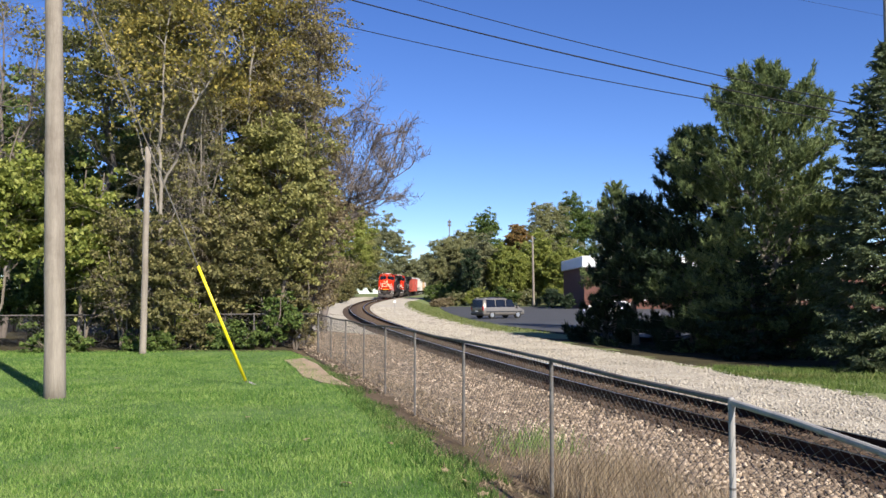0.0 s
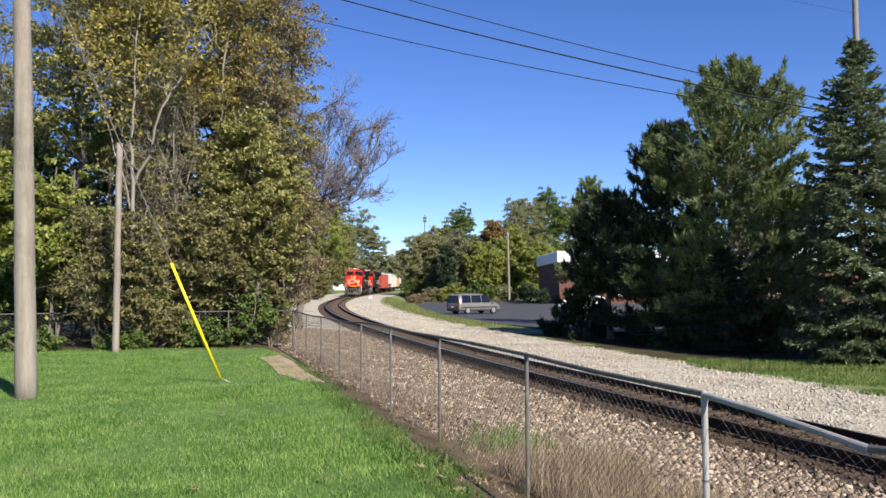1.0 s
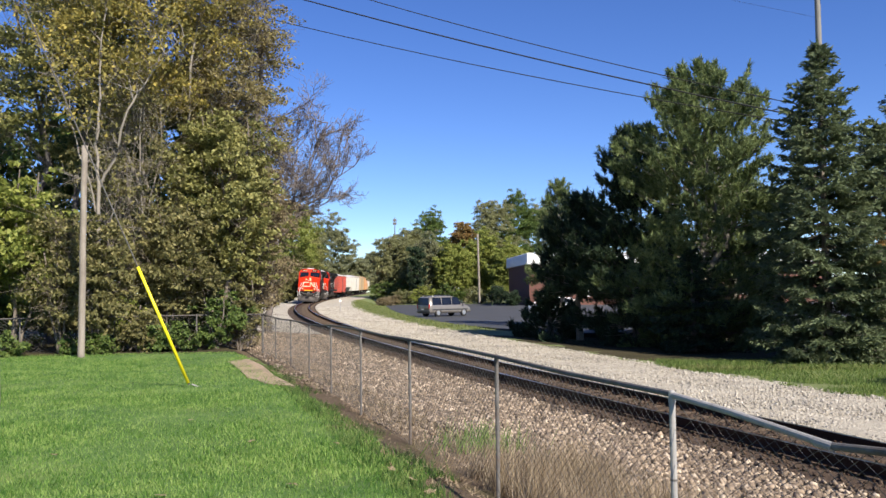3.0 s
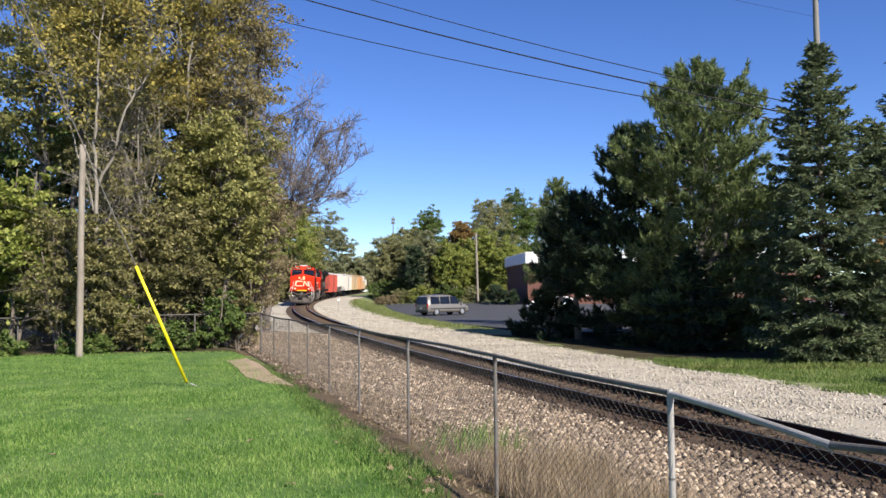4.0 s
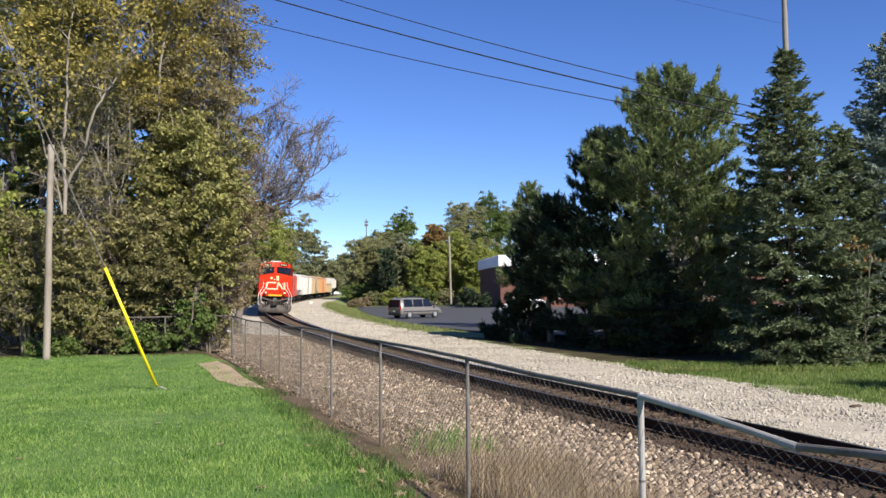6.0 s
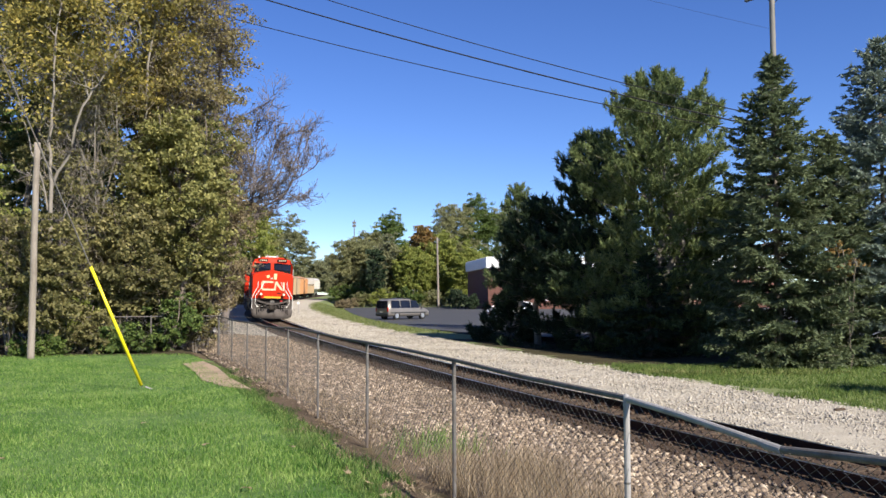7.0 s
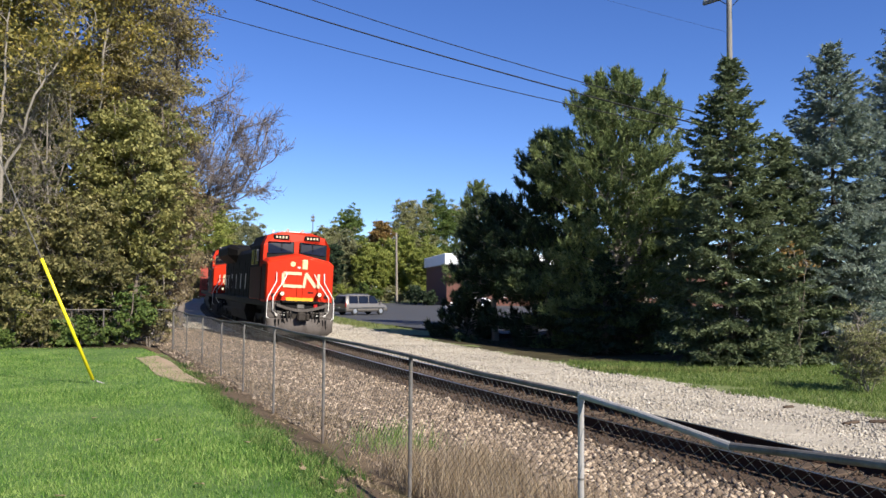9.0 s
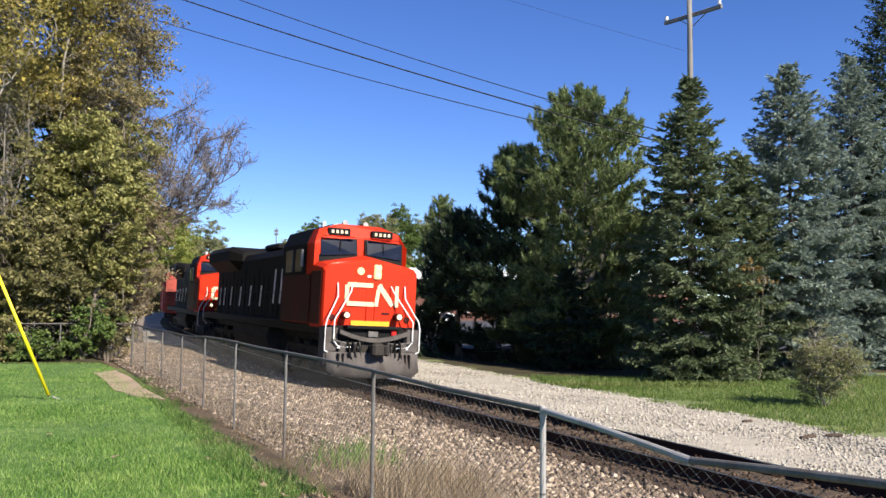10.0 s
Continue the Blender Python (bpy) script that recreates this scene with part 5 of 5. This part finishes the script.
        part("lens", Build().tube([(10.36, s * 0.84, 1.9), (10.4, s * 0.84, 1.9), (10.41, s * 0.84, 1.9)], [0.09, 0.08, 0.02], 14, "lamp"), lamp, "lit warm-white lens")
        # white corner handrails down to the steps
        k = Build()
        handrail(k, [(10.1, s * 1.08, 2.85), (10.2, s * 1.08, 2.45), (10.45, s * 1.46, 1.75), (10.45, s * 1.5, 1.55), (10.45, s * 1.5, 0.85), (10.4, s * 1.2, 0.72), (10.4, s * 0.85, 0.72)], 0.021)
        handrail(k, [(10.12, s * 0.62, 2.82), (10.25, s * 0.7, 2.6), (10.5, s * 1.25, 1.75), (10.5, s * 1.25, 1.15), (10.5, s * 1.1, 0.98), (10.5, s * 0.6, 0.95)], 0.021)
        part("handrail", k, loco, "white painted handrail")
        st = Build()
        for j in range(4):
            st.box(9.85, 10.35, s * 1.22 - 0.24, s * 1.22 + 0.24, 0.42 + 0.28 * j, 0.46 + 0.28 * j, "plow")
        st.box(9.8, 9.84, s * 1.22 - 0.26, s * 1.22 + 0.26, 0.35, 1.5, "black")
        st.box(9.84, 10.4, s * 1.48 - 0.02, s * 1.48 + 0.02, 0.4, 1.5, "plow")
        part("steps", st, loco)
        part("step_shield", Build().box(10.36, 10.42, s * 1.3 - 0.2, s * 1.3 + 0.2, 0.82, 1.52, "plow", 0.02), loco, "grey steel plate beside the steps")
        part("pilot_lamp", Build().tube([(10.02, s * 1.2, 1.82), (10.1, s * 1.2, 1.82)], [0.1, 0.09], 12, "shade_red"), loco)
        part("sun_visor", Build().box(8.98, 9.12, s * 0.78 - 0.52, s * 0.78 + 0.52, 4.315, 4.34, "red", 0.01), loco)
    # roof gear
    r = Build().box(6.2, 7.6, -0.5, 0.5, 4.73, 4.86, "white", 0.06).tube([(8.1, 1.0, 4.55), (8.1, 1.0, 4.8)], 0.08, 10, "black").tube([(8.1, -1.0, 4.55), (8.1, -1.0, 4.84)], 0.06, 10, "white")
    part("roof_unit", r, loco, "white air-conditioning unit on the cab roof")
    # nose lamps and small emblems
    hl = Build().box(10.0, 10.12, 0.05, 0.3, 3.0, 3.46, "cream", 0.03)
    head = part("headlight", hl, loco, "white headlight housing")
    for dz in (3.14, 3.37):
        part("lens", Build().tube([(10.1, 0.175, dz), (10.135, 0.175, dz)], 0.085, 14, "logo_white"), head)
    em = Build().tube([(10.05, -0.36, 3.24), (10.075, -0.36, 3.24)], 0.115, 18, "cream")
    part("emblem", em, loco, "round pale emblem")
    part("emblem", Build().box(10.055, 10.075, -0.14, -0.02, 3.06, 3.13, "white"), loco)
    bands = []

    def bar(y0, z0, y1, z1, half):
        a, q = Vector((0, y0, z0)), Vector((0, y1, z1))
        d = (q - a).normalized() * half
        nrm = Vector((0, -d.z, d.y))
        pts = [a - d - nrm, q + d - nrm, q + d + nrm, a - d + nrm]
        lg = Build()
        bands.append(lg)
        lg.add([(10.082, p.y, p.z) for p in pts] + [(10.1, p.y, p.z) for p in pts], [(0, 1, 2, 3), (7, 6, 5, 4), (0, 1, 5, 4), (1, 2, 6, 5), (2, 3, 7, 6), (3, 0, 4, 7)], "logo_white")

    for seg_ in ((-0.02, 2.82, -0.7, 2.82, 0.068), (-0.78, 2.74, -0.78, 2.34, 0.068), (-0.7, 2.25, 0.02, 2.25, 0.068), (0.17, 2.25, 0.22, 2.66, 0.06), (0.28, 2.78, 0.66, 2.3, 0.08), (0.83, 2.25, 0.83, 2.78, 0.058)):
        bar(*seg_)
    for lg in bands:
        part("nose_band", lg, loco, "broad cream-white band on the nose")
    # pilot, plow, coupler and hoses
    y_ = Build().box(10.05, 10.5, -0.85, 0.85, 1.5, 1.6, "black", 0.02).box(10.07, 10.12, -0.62, 0.62, 1.58, 1.74, "amber")
    part("front_step", y_, loco, "black front platform with an amber edge")
    p = Build()
    p.loft([[(10.1, -1.4, 1.5), (10.1, 1.4, 1.5), (10.1, 1.42, 0.7), (10.1, -1.42, 0.7)], [(10.35, -1.38, 1.48), (10.35, 1.38, 1.48), (10.38, 1.4, 0.72), (10.38, -1.4, 0.72)]], "black")
    part("pilot", p, loco)
    pl = Build()
    front = []
    for y in (-1.45, -1.2, -0.6, 0.0, 0.6, 1.2, 1.45):
        x = 10.45 + 0.42 * (1 - abs(y) / 1.45)
        lo_z = 0.1 if abs(y) < 1.3 else 0.28
        front.append([(x - 0.02, y, 0.82), (x + 0.08, y, 0.5), (x + 0.18, y, lo_z), (x + 0.12, y, lo_z), (x + 0.02, y, 0.5), (x - 0.08, y, 0.82)])
    pl.loft(front, "plow")
    part("snow_plow", pl, loco, "grey steel snow plow", True)
    for y in (-1.12, -0.98, -0.84, 0.84, 0.98, 1.12):
        part("plow_slot", Build().box(10.55, 10.66, y - 0.025, y + 0.025, 0.3, 0.78, "black"), loco)
    cp = Build().box(10.3, 11.0, -0.16, 0.16, 0.78, 1.05, "under", 0.04).box(10.9, 11.2, -0.26, 0.12, 0.72, 1.12, "under", 0.07).box(11.0, 11.22, 0.1, 0.26, 0.75, 1.08, "under", 0.05).box(10.3, 10.5, -0.42, 0.42, 0.66, 1.22, "under", 0.05)
    part("coupler", cp, loco)
    for s in (-1, 1):
        for j in range(3):
            y0 = s * (0.5 + 0.16 * j)
            part("air_hose", Build().tube([(10.4, y0, 1.2), (10.62, y0, 1.05), (10.72, y0 - s * 0.04, 0.72), (10.68, y0 - s * 0.16, 0.5), (10.6, y0 - s * 0.3, 0.55)], 0.03, 8, "black"), loco, smooth=True)
    part("socket_box", Build().box(10.36, 10.44, -0.16, 0.16, 1.26, 1.44, "galv_dark", 0.02), loco)
    part("red_socket", Build().box(10.38, 10.45, 0.58, 0.76, 1.3, 1.48, "tail_red", 0.04), loco, "red hose socket")
    for s in (-1, 1):
        part("lift_lever", Build().tube([(10.5, s * 0.3, 1.12), (10.52, s * 0.85, 1.06), (10.52, s * 1.3, 1.18)], 0.022, 6, "galv_dark"), loco)
        part("draft_stop", Build().box(10.36, 10.56, s * 0.62 - 0.1, s * 0.62 + 0.1, 0.78, 1.1, "under", 0.04), loco)
        part("grab_bar", Build().tube([(10.42, s * 0.62, 0.98), (10.5, s * 0.62, 0.98), (10.5, s * 1.12, 0.93), (10.42, s * 1.12, 0.93)], 0.018, 6, "white"), loco)
    # anticlimber: a sagging grey beam under the platform, with its brackets
    ac = Build()
    ac.loft([[(10.42, y, 1.5 - 0.26 * math.cos(y * 1.35)), (10.62, y, 1.5 - 0.26 * math.cos(y * 1.35)), (10.62, y, 1.38 - 0.26 * math.cos(y * 1.35)), (10.42, y, 1.36 - 0.26 * math.cos(y * 1.35))] for y in [-1.1 + 0.2 * i for i in range(12)]], "plow")
    part("anticlimber", ac, loco, "grey curved anticlimber beam")
    for s in (-1, 1):
        part("bracket", Build().tube([(10.45, s * 0.45, 1.25), (10.6, s * 0.5, 0.95), (10.62, s * 0.42, 0.7)], [0.05, 0.06, 0.04], 8, "plow"), loco)
        part("bracket", Build().box(10.4, 10.52, s * 0.95 - 0.12, s * 0.95 + 0.12, 0.8, 1.12, "plow", 0.03), loco)
        part("roof_horn", Build().tube([(7.9, s * 0.35, 4.78), (8.3, s * 0.35, 4.84)], [0.04, 0.09], 10, "galv"), loco)
    for x in (-6.9, 6.9):
        axle_truck(loco, x, 3, 0.53)
    return loco


def build_car(label, body, kind, length=15.5, roof=None):
    """Freight car: boxcar, hopper or gondola."""
    car = thing("freight_car", pose(0, 0, 0), label, "freight car", "train on the track")
    hl = length / 2 - 0.5
    tall = {"box": 4.55, "hopper": 4.5, "gondola": 3.1}[kind]
    b = Build()
    if kind == "hopper":
        ring = [(-1.45, 1.9), (-1.55, 3.2), (-1.45, 4.1), (-0.9, tall), (0.9, tall), (1.45, 4.1), (1.55, 3.2), (1.45, 1.9), (0.6, 0.8), (-0.6, 0.8)]
        b.loft([[(-hl, y, max(z, 2.6)) for y, z in ring], [(-hl + 2.0, y, z) for y, z in ring], [(hl - 2.0, y, z) for y, z in ring], [(hl, y, max(z, 2.6)) for y, z in ring]], body)
    elif kind == "gondola":
        for y in (-1.5, 1.42):
            b.box(-hl, hl, y, y + 0.08, 1.0, tall, body)
        for x in (-hl, hl - 0.08):
            b.box(x, x + 0.08, -1.42, 1.42, 1.0, tall, body)
        b.box(-hl, hl, -1.42, 1.42, 1.0, 1.1, body)
    else:
        ring = [(-1.5, 1.0), (-1.5, 4.2), (-0.75, tall - 0.1), (0, tall), (0.75, tall - 0.1), (1.5, 4.2), (1.5, 1.0)]
        b.loft([[(x, y, z) for y, z in ring] for x in (-hl, hl)], body)
    part("body", b, car)
    if kind == "box":
        rf = Build()
        edge = [(-1.54, 4.16), (-0.77, tall - 0.08), (0, tall + 0.02), (0.77, tall - 0.08), (1.54, 4.16), (1.54, 4.22), (0, tall + 0.08), (-1.54, 4.22)]
        rf.loft([[(x, y, z) for y, z in edge] for x in (-hl - 0.05, hl + 0.05)], roof or body)
        part("roof", rf, car)
    n = int(length / 1.15)
    for s in (-1, 1):
        for i in range(n + 1):
            x = -hl + 0.1 + (2 * hl - 0.2) * i / n
            z0, z1 = (1.0, tall - 0.45) if kind != "hopper" else (1.9, 4.05)
            part("rib", Build().box(x - 0.05, x + 0.05, s * 1.55 - 0.06, s * 1.55 + 0.06, z0, z1, body, 0.01), car)
        if kind == "box":
            part("door", Build().box(-1.4, 1.4, s * 1.57 - 0.05, s * 1.57 + 0.05, 1.15, 4.0, body, 0.02), car)
        ld = Build()
        for j in range(7):
            ld.tube([(hl + 0.06, s * 1.05, 1.2 + 0.4 * j), (hl + 0.06, s * 1.45, 1.2 + 0.4 * j)], 0.014, 5, "under")
        part("ladder", ld, car)
    sill = Build().box(-length / 2 + 0.2, length / 2 - 0.2, -0.35, 0.35, 0.75, 1.02, "under", 0.03)
    for e in (-1, 1):
        sill.box(min(e * length / 2, e * (length / 2 - 0.6)), max(e * length / 2, e * (length / 2 - 0.6)), -0.15, 0.15, 0.75, 1.0, "under", 0.03)
    part("centre_sill", sill, car)
    for x in (-hl + 1.6, hl - 1.6):
        axle_truck(car, x, 2, 0.45)
    return car


loco_a = build_loco("red and black freight locomotive with lit ditch lights and white handrails")
loco_b = copy_thing(loco_a, pose(0, 0, 0))
tagged(loco_b, "second red and black locomotive coupled behind the first")
cars = [
    (build_car("dark red boxcar with ribbed sides", "box_red", "box", 16.5, "box_white"), 16.5),
    (build_car("white covered hopper car", "box_white", "hopper", 16.0), 16.0),
    (build_car("white boxcar with grimy sides", "box_white", "box", 16.5), 16.5),
    (build_car("tan boxcar with ribbed sides", "box_tan", "box", 16.5), 16.5),
    (build_car("orange boxcar with ribbed sides", "box_orange", "box", 16.5), 16.5),
    (build_car("tan gondola with open top", "box_tan", "gondola", 16.0), 16.0),
    (build_car("pale grey covered hopper car", "box_white", "hopper", 16.0), 16.0),
]


# ------------------------------------------------------------------ vehicles in the car park
def car_wheels(car, xs, half, r, rim="rim"):
    for x in xs:
        for s in (-1, 1):
            w = part("wheel", Build().wheel(x, s * (half - 0.1), r, r, 0.11, "tyre", 20, 0.0, s), car)
            part("hubcap", Build().tube([(x, s * (half - 0.02), r), (x, s * (half + 0.015), r)], [r * 0.62, r * 0.55], 14, rim), w, "silver wheel rim")


def build_vehicle(m, label, paint, category, length, width, tall, hood, rear, belt, glass_x):
    """Body lofted over stations along its length: (x, half-width, height of the shell)."""
    car = thing(category.replace(" ", "_"), m, label, category)
    L, W = length / 2, width / 2
    b = Build()
    low = 0.3

    def station(x, w, z, zb):
        return [(x, -w * 0.94, low), (x, -w, low + 0.22), (x, -w, zb - 0.1), (x, -w * 0.97, zb), (x, -w * (0.97 if z - zb < 0.06 else 0.8), z - 0.05), (x, -w * 0.55, z),
                (x, w * 0.55, z), (x, w * (0.97 if z - zb < 0.06 else 0.8), z - 0.05), (x, w * 0.97, zb), (x, w, zb - 0.1), (x, w, low + 0.22), (x, w * 0.94, low)]

    st = [(-L, W * 0.9, belt + 0.02, belt - 0.02), (-L + 0.1, W * 0.97, rear - 0.12, belt), (-L + 0.35, W, rear, belt), (-0.2 * L, W, tall, belt), (0.12 * L, W, tall - 0.03, belt), (hood[0] - 0.55, W, tall - 0.42, belt - 0.02), (hood[0], W, hood[1], hood[1] - 0.05),
          (L - 0.5, W * 0.97, hood[1] - 0.12, hood[1] - 0.17), (L - 0.12, W * 0.88, hood[1] - 0.3, hood[1] - 0.36), (L, W * 0.8, 0.62, 0.58)]
    b.loft([station(*s) for s in st], paint)
    part("body", b, car, smooth=True)
    for s in (-1, 1):
        for x0, x1 in glass_x:
            g = Build()
            z0, z1 = belt + 0.03, tall - 0.16
            y0, y1 = s * (W * 0.985), s * (W * 0.86)
            pts = [(x0, y0, z0), (x1, y0, z0), (x1 - (0.35 if x1 > 0.6 else 0.03), y1, z1), (x0 + 0.05, y1, z1)]
            g.add(pts + [(p[0], p[1] - 0.03 * s, p[2]) for p in pts], [(0, 1, 2, 3), (7, 6, 5, 4), (0, 1, 5, 4), (1, 2, 6, 5), (2, 3, 7, 6), (3, 0, 4, 7)], "glass")
            part("side_window", g, car)
        part("tail_light", Build().box(-L - 0.015, -L + 0.1, s * W * 0.84 - 0.08, s * W * 0.84 + 0.08, belt - 0.28, belt + 0.1, "tail_red", 0.02), car, "red tail light")
        part("mirror", Build().box(0.55 * L - 0.1, 0.55 * L + 0.1, s * (W + 0.1) - 0.1, s * (W + 0.1) + 0.1, belt - 0.02, belt + 0.14, paint, 0.03), car)
    rw = Build()
    pts = [(-L + 0.0, -W * 0.8, belt + 0.02), (-L + 0.0, W * 0.8, belt + 0.02), (-L + 0.09, W * 0.74, rear - 0.1), (-L + 0.09, -W * 0.74, rear - 0.1)]
    rw.add(pts + [(p[0] - 0.04, p[1], p[2]) for p in pts], [(0, 1, 2, 3), (7, 6, 5, 4), (0, 1, 5, 4), (1, 2, 6, 5), (2, 3, 7, 6), (3, 0, 4, 7)], "glass")
    part("rear_window", rw, car)
    ws = Build()
    pts = [(hood[0] + 0.0, -W * 0.8, hood[1] + 0.03), (hood[0] + 0.0, W * 0.8, hood[1] + 0.03), (0.12 * L + 0.22, W * 0.66, tall - 0.1), (0.12 * L + 0.22, -W * 0.66, tall - 0.1)]
    ws.add(pts + [(p[0], p[1], p[2] + 0.04) for p in pts], [(0, 1, 2, 3), (7, 6, 5, 4), (0, 1, 5, 4), (1, 2, 6, 5), (2, 3, 7, 6), (3, 0, 4, 7)], "glass")
    part("windscreen", ws, car)
    part("bumper", Build().box(-L - 0.06, -L + 0.15, -W * 0.92, W * 0.92, 0.34, 0.6, "car_dark" if paint == "van_paint" else paint, 0.06), car)
    part("licence_plate", Build().box(-L - 0.075, -L - 0.055, -0.16, 0.16, 0.62, 0.74, "white"), car)
    car_wheels(car, (-L * 0.6, L * 0.62), W, 0.34)
    return car


build_vehicle(pose(5.1, 79.4, -0.515, 0, 0, 36), "silver-tan minivan parked on the asphalt", "van_paint", "minivan", 5.0, 1.95, 1.88, (1.45, 1.1), 1.8, 1.02, ((-2.15, -1.12), (-1.06, 0.08), (0.14, 1.2)))
_van = bpy.data.objects["minivan"]
for q in (-0.68, 0.68):
    part("roof_rail", Build().tube([(-2.0, q, 1.8), (-1.9, q, 1.9), (0.0, q, 1.93), (0.15, q, 1.85)], 0.025, 6, "car_dark"), _van)
for q in (-0.97, 0.97):
    part("side_trim", Build().box(-2.2, 2.0, q - 0.015, q + 0.015, 0.58, 0.68, "car_dark", 0.008), _van)
build_vehicle(pose(15.9, 84.0, -0.515, 0, 0, 200), "white car parked behind the pines", "car_white", "car", 4.7, 1.85, 1.6, (1.2, 1.0), 1.5, 0.98, ((-1.7, -0.9), (-0.82, 0.05), (0.12, 1.05)))
for i, (sx, sy, sh) in enumerate(((16.6, 131.0, 3.3), (18.6, 130.0, 2.6))):
    deciduous("shrub", sx, sy, sh, (0.05, 1.1, 1.0), "dark evergreen shrub at the corner of the building", "needle_dark", 220 + i, 4, 0.03, 34, 150, 0.16, 0.5, "bark", 0.5, 2, category="shrub", group="shrubs by the building")


# ------------------------------------------------------------------ brick building
def build_building():
    house = thing("brick_building", pose(21.0, 128.0, -0.55), "low brick building with a white roof edge", "building")
    b = Build().box(0, 46, 0, 22, 0, 6.2, "brick")
    part("wall", b, house)
    r = Build().box(-0.35, 46.35, -0.35, 22.35, 6.2, 7.9, "roof_white", 0.08)
    part("roof", r, house, "white metal roof edge")
    for i in range(9):
        x = 3.0 + i * 4.8
        w = part("window", Build().box(x, x + 2.2, -0.06, 0.02, 1.3, 3.2, "white", 0.01), house)
        for j in range(2):
            part("pane", Build().box(x + 0.08 + j * 1.06, x + 1.08 + j * 1.06, -0.075, -0.05, 1.38, 3.12, "glass"), w)
    d = part("door", Build().box(1.0, 2.1, -0.07, 0.02, 0.0, 2.2, "white", 0.01), house)
    part("handle", Build().tube([(1.9, -0.1, 1.0), (1.9, -0.1, 1.25)], 0.02, 6, "galv"), d)
    for x, y in ((8, 8), (20, 10), (32, 8)):
        part("roof_vent", Build().box(x, x + 2.2, y, y + 1.8, 7.85, 8.7, "roof_white", 0.06), house)


build_building()

# small marker beside the track, a mast far behind the trees, and fallen leaves
mk = thing("trackside_marker", pose(-4.9, 87.5, gz(-4.9, 87.5)), "thin trackside post with a small white plate", "sign post")
part("post", Build().tube([(0, 0, -0.2), (0, 0, 1.5)], 0.03, 8, "galv"), mk)
part("plate", Build().box(-0.12, 0.12, -0.05, -0.03, 1.0, 1.22, "white"), mk)
mast = thing("far_mast", pose(1.6, 215, 0), "thin lattice mast rising behind the trees", "mast")
part("shaft", Build().tube([(0, 0, -1), (0, 0, 20.4)], 0.12, 6, "galv_dark"), mast)
for z in (18.6, 19.4):
    part("antenna", Build().box(-0.45, 0.45, -0.2, 0.2, z, z + 0.55, "galv_dark", 0.05), mast)


for i, (wx, wy, wl, wa) in enumerate(((10.8, 15.8, 0.42, 15), (11.5, 15.95, 0.34, -25), (10.8, 18.05, 0.26, 5))):
    scrap = Build().box(-wl / 2, wl / 2, -0.05, 0.05, -0.02, 0.04, "tie_wood", 0.02)
    ob = new("wood_scrap", scrap.mesh("wood_scrap"))
    ob.matrix_basis = pose(wx, wy, gz(wx, wy) + 0.03, 3, -4, wa)
    tagged(ob, "dark splintered timber scrap on the pale gravel", "wood scrap", "timber scraps")


def fallen_leaf(x, y, size, seed):
    rng = random.Random(seed)
    b = Build()
    pts = []
    for i in range(10):
        w = 2 * math.pi * i / 10
        q = size * (1.0 if i % 2 == 0 else 0.55) * rng.uniform(0.85, 1.15)
        pts.append((q * math.cos(w), q * math.sin(w), rng.uniform(0, 0.35) * size))
    b.add([(0, 0, 0.01)] + pts + [(0, 0, 0.006)] + [(p[0], p[1], p[2] - 0.004) for p in pts], [(0, 1 + i, 1 + (i + 1) % 10) for i in range(10)] + [(11, 12 + (i + 1) % 10, 12 + i) for i in range(10)], "straw")
    ob = new("fallen_leaf", b.mesh("fallen_leaf"))
    ob.matrix_basis = pose(x, y, gz(x, y) + 0.045, rng.uniform(-20, 20), rng.uniform(-20, 20), rng.uniform(0, 360))
    tagged(ob, "dry tan leaf lying on the lawn", "leaf", "fallen leaves")


for i, (x, y, s) in enumerate(((-0.87, 7.85, 0.064), (-1.95, 7.55, 0.06), (0.02, 8.4, 0.05), (0.35, 7.4, 0.06), (-1.6, 10.2, 0.05), (-2.7, 12.0, 0.05), (0.22, 7.9, 0.05), (-3.6, 9.6, 0.05), (-0.6, 9.9, 0.045))):
    fallen_leaf(x, y, s, 200 + i)

# ------------------------------------------------------------------ what moves
_ty = np.concatenate([np.arange(0, 260, 0.5), np.arange(260, 700, 5.0)])
_ts = np.concatenate([[0], np.cumsum(np.hypot(np.diff(track_x(_ty)), np.diff(_ty)))])


def on_track(s):
    y = float(np.interp(s, _ts, _ty))
    return Vector((float(track_x(y)), y, float(rail_z(y))))


# seconds and how far down the line the first locomotive's nose stands
NOSE = [(0.0, 172.0), (4.5, 103.0), (7.5, 61.2), (10.0, 27.2)]


def nose_at(t):
    return float(np.interp(t, [a for a, _ in NOSE], [b for _, b in NOSE]))


def vehicle_pose(s_mid, half):
    """Pose on two bogies, half a bogie base each side of the middle."""
    a, b = on_track(s_mid - half), on_track(s_mid + half)
    d = a - b
    p = (a + b) / 2
    return pose(p.x, p.y, p.z, -math.degrees(CANT / 0.755), -math.degrees(math.atan2(d.z, math.hypot(d.x, d.y))), math.degrees(math.atan2(d.y, d.x)))


def motions():
    times = [i * 0.5 for i in range(21)]
    walk(loco_a, [(t, vehicle_pose(nose_at(t) + 10.1, 6.9)) for t in times])
    walk(loco_b, [(t, vehicle_pose(nose_at(t) + 10.1 + 22.4, 6.9)) for t in times])
    back = 10.1 + 22.4 + 11.2
    for car, length in cars:
        walk(car, [(t, vehicle_pose(nose_at(t) + back + length / 2, length / 2 - 2.1)) for t in times])
        back += length


motions()
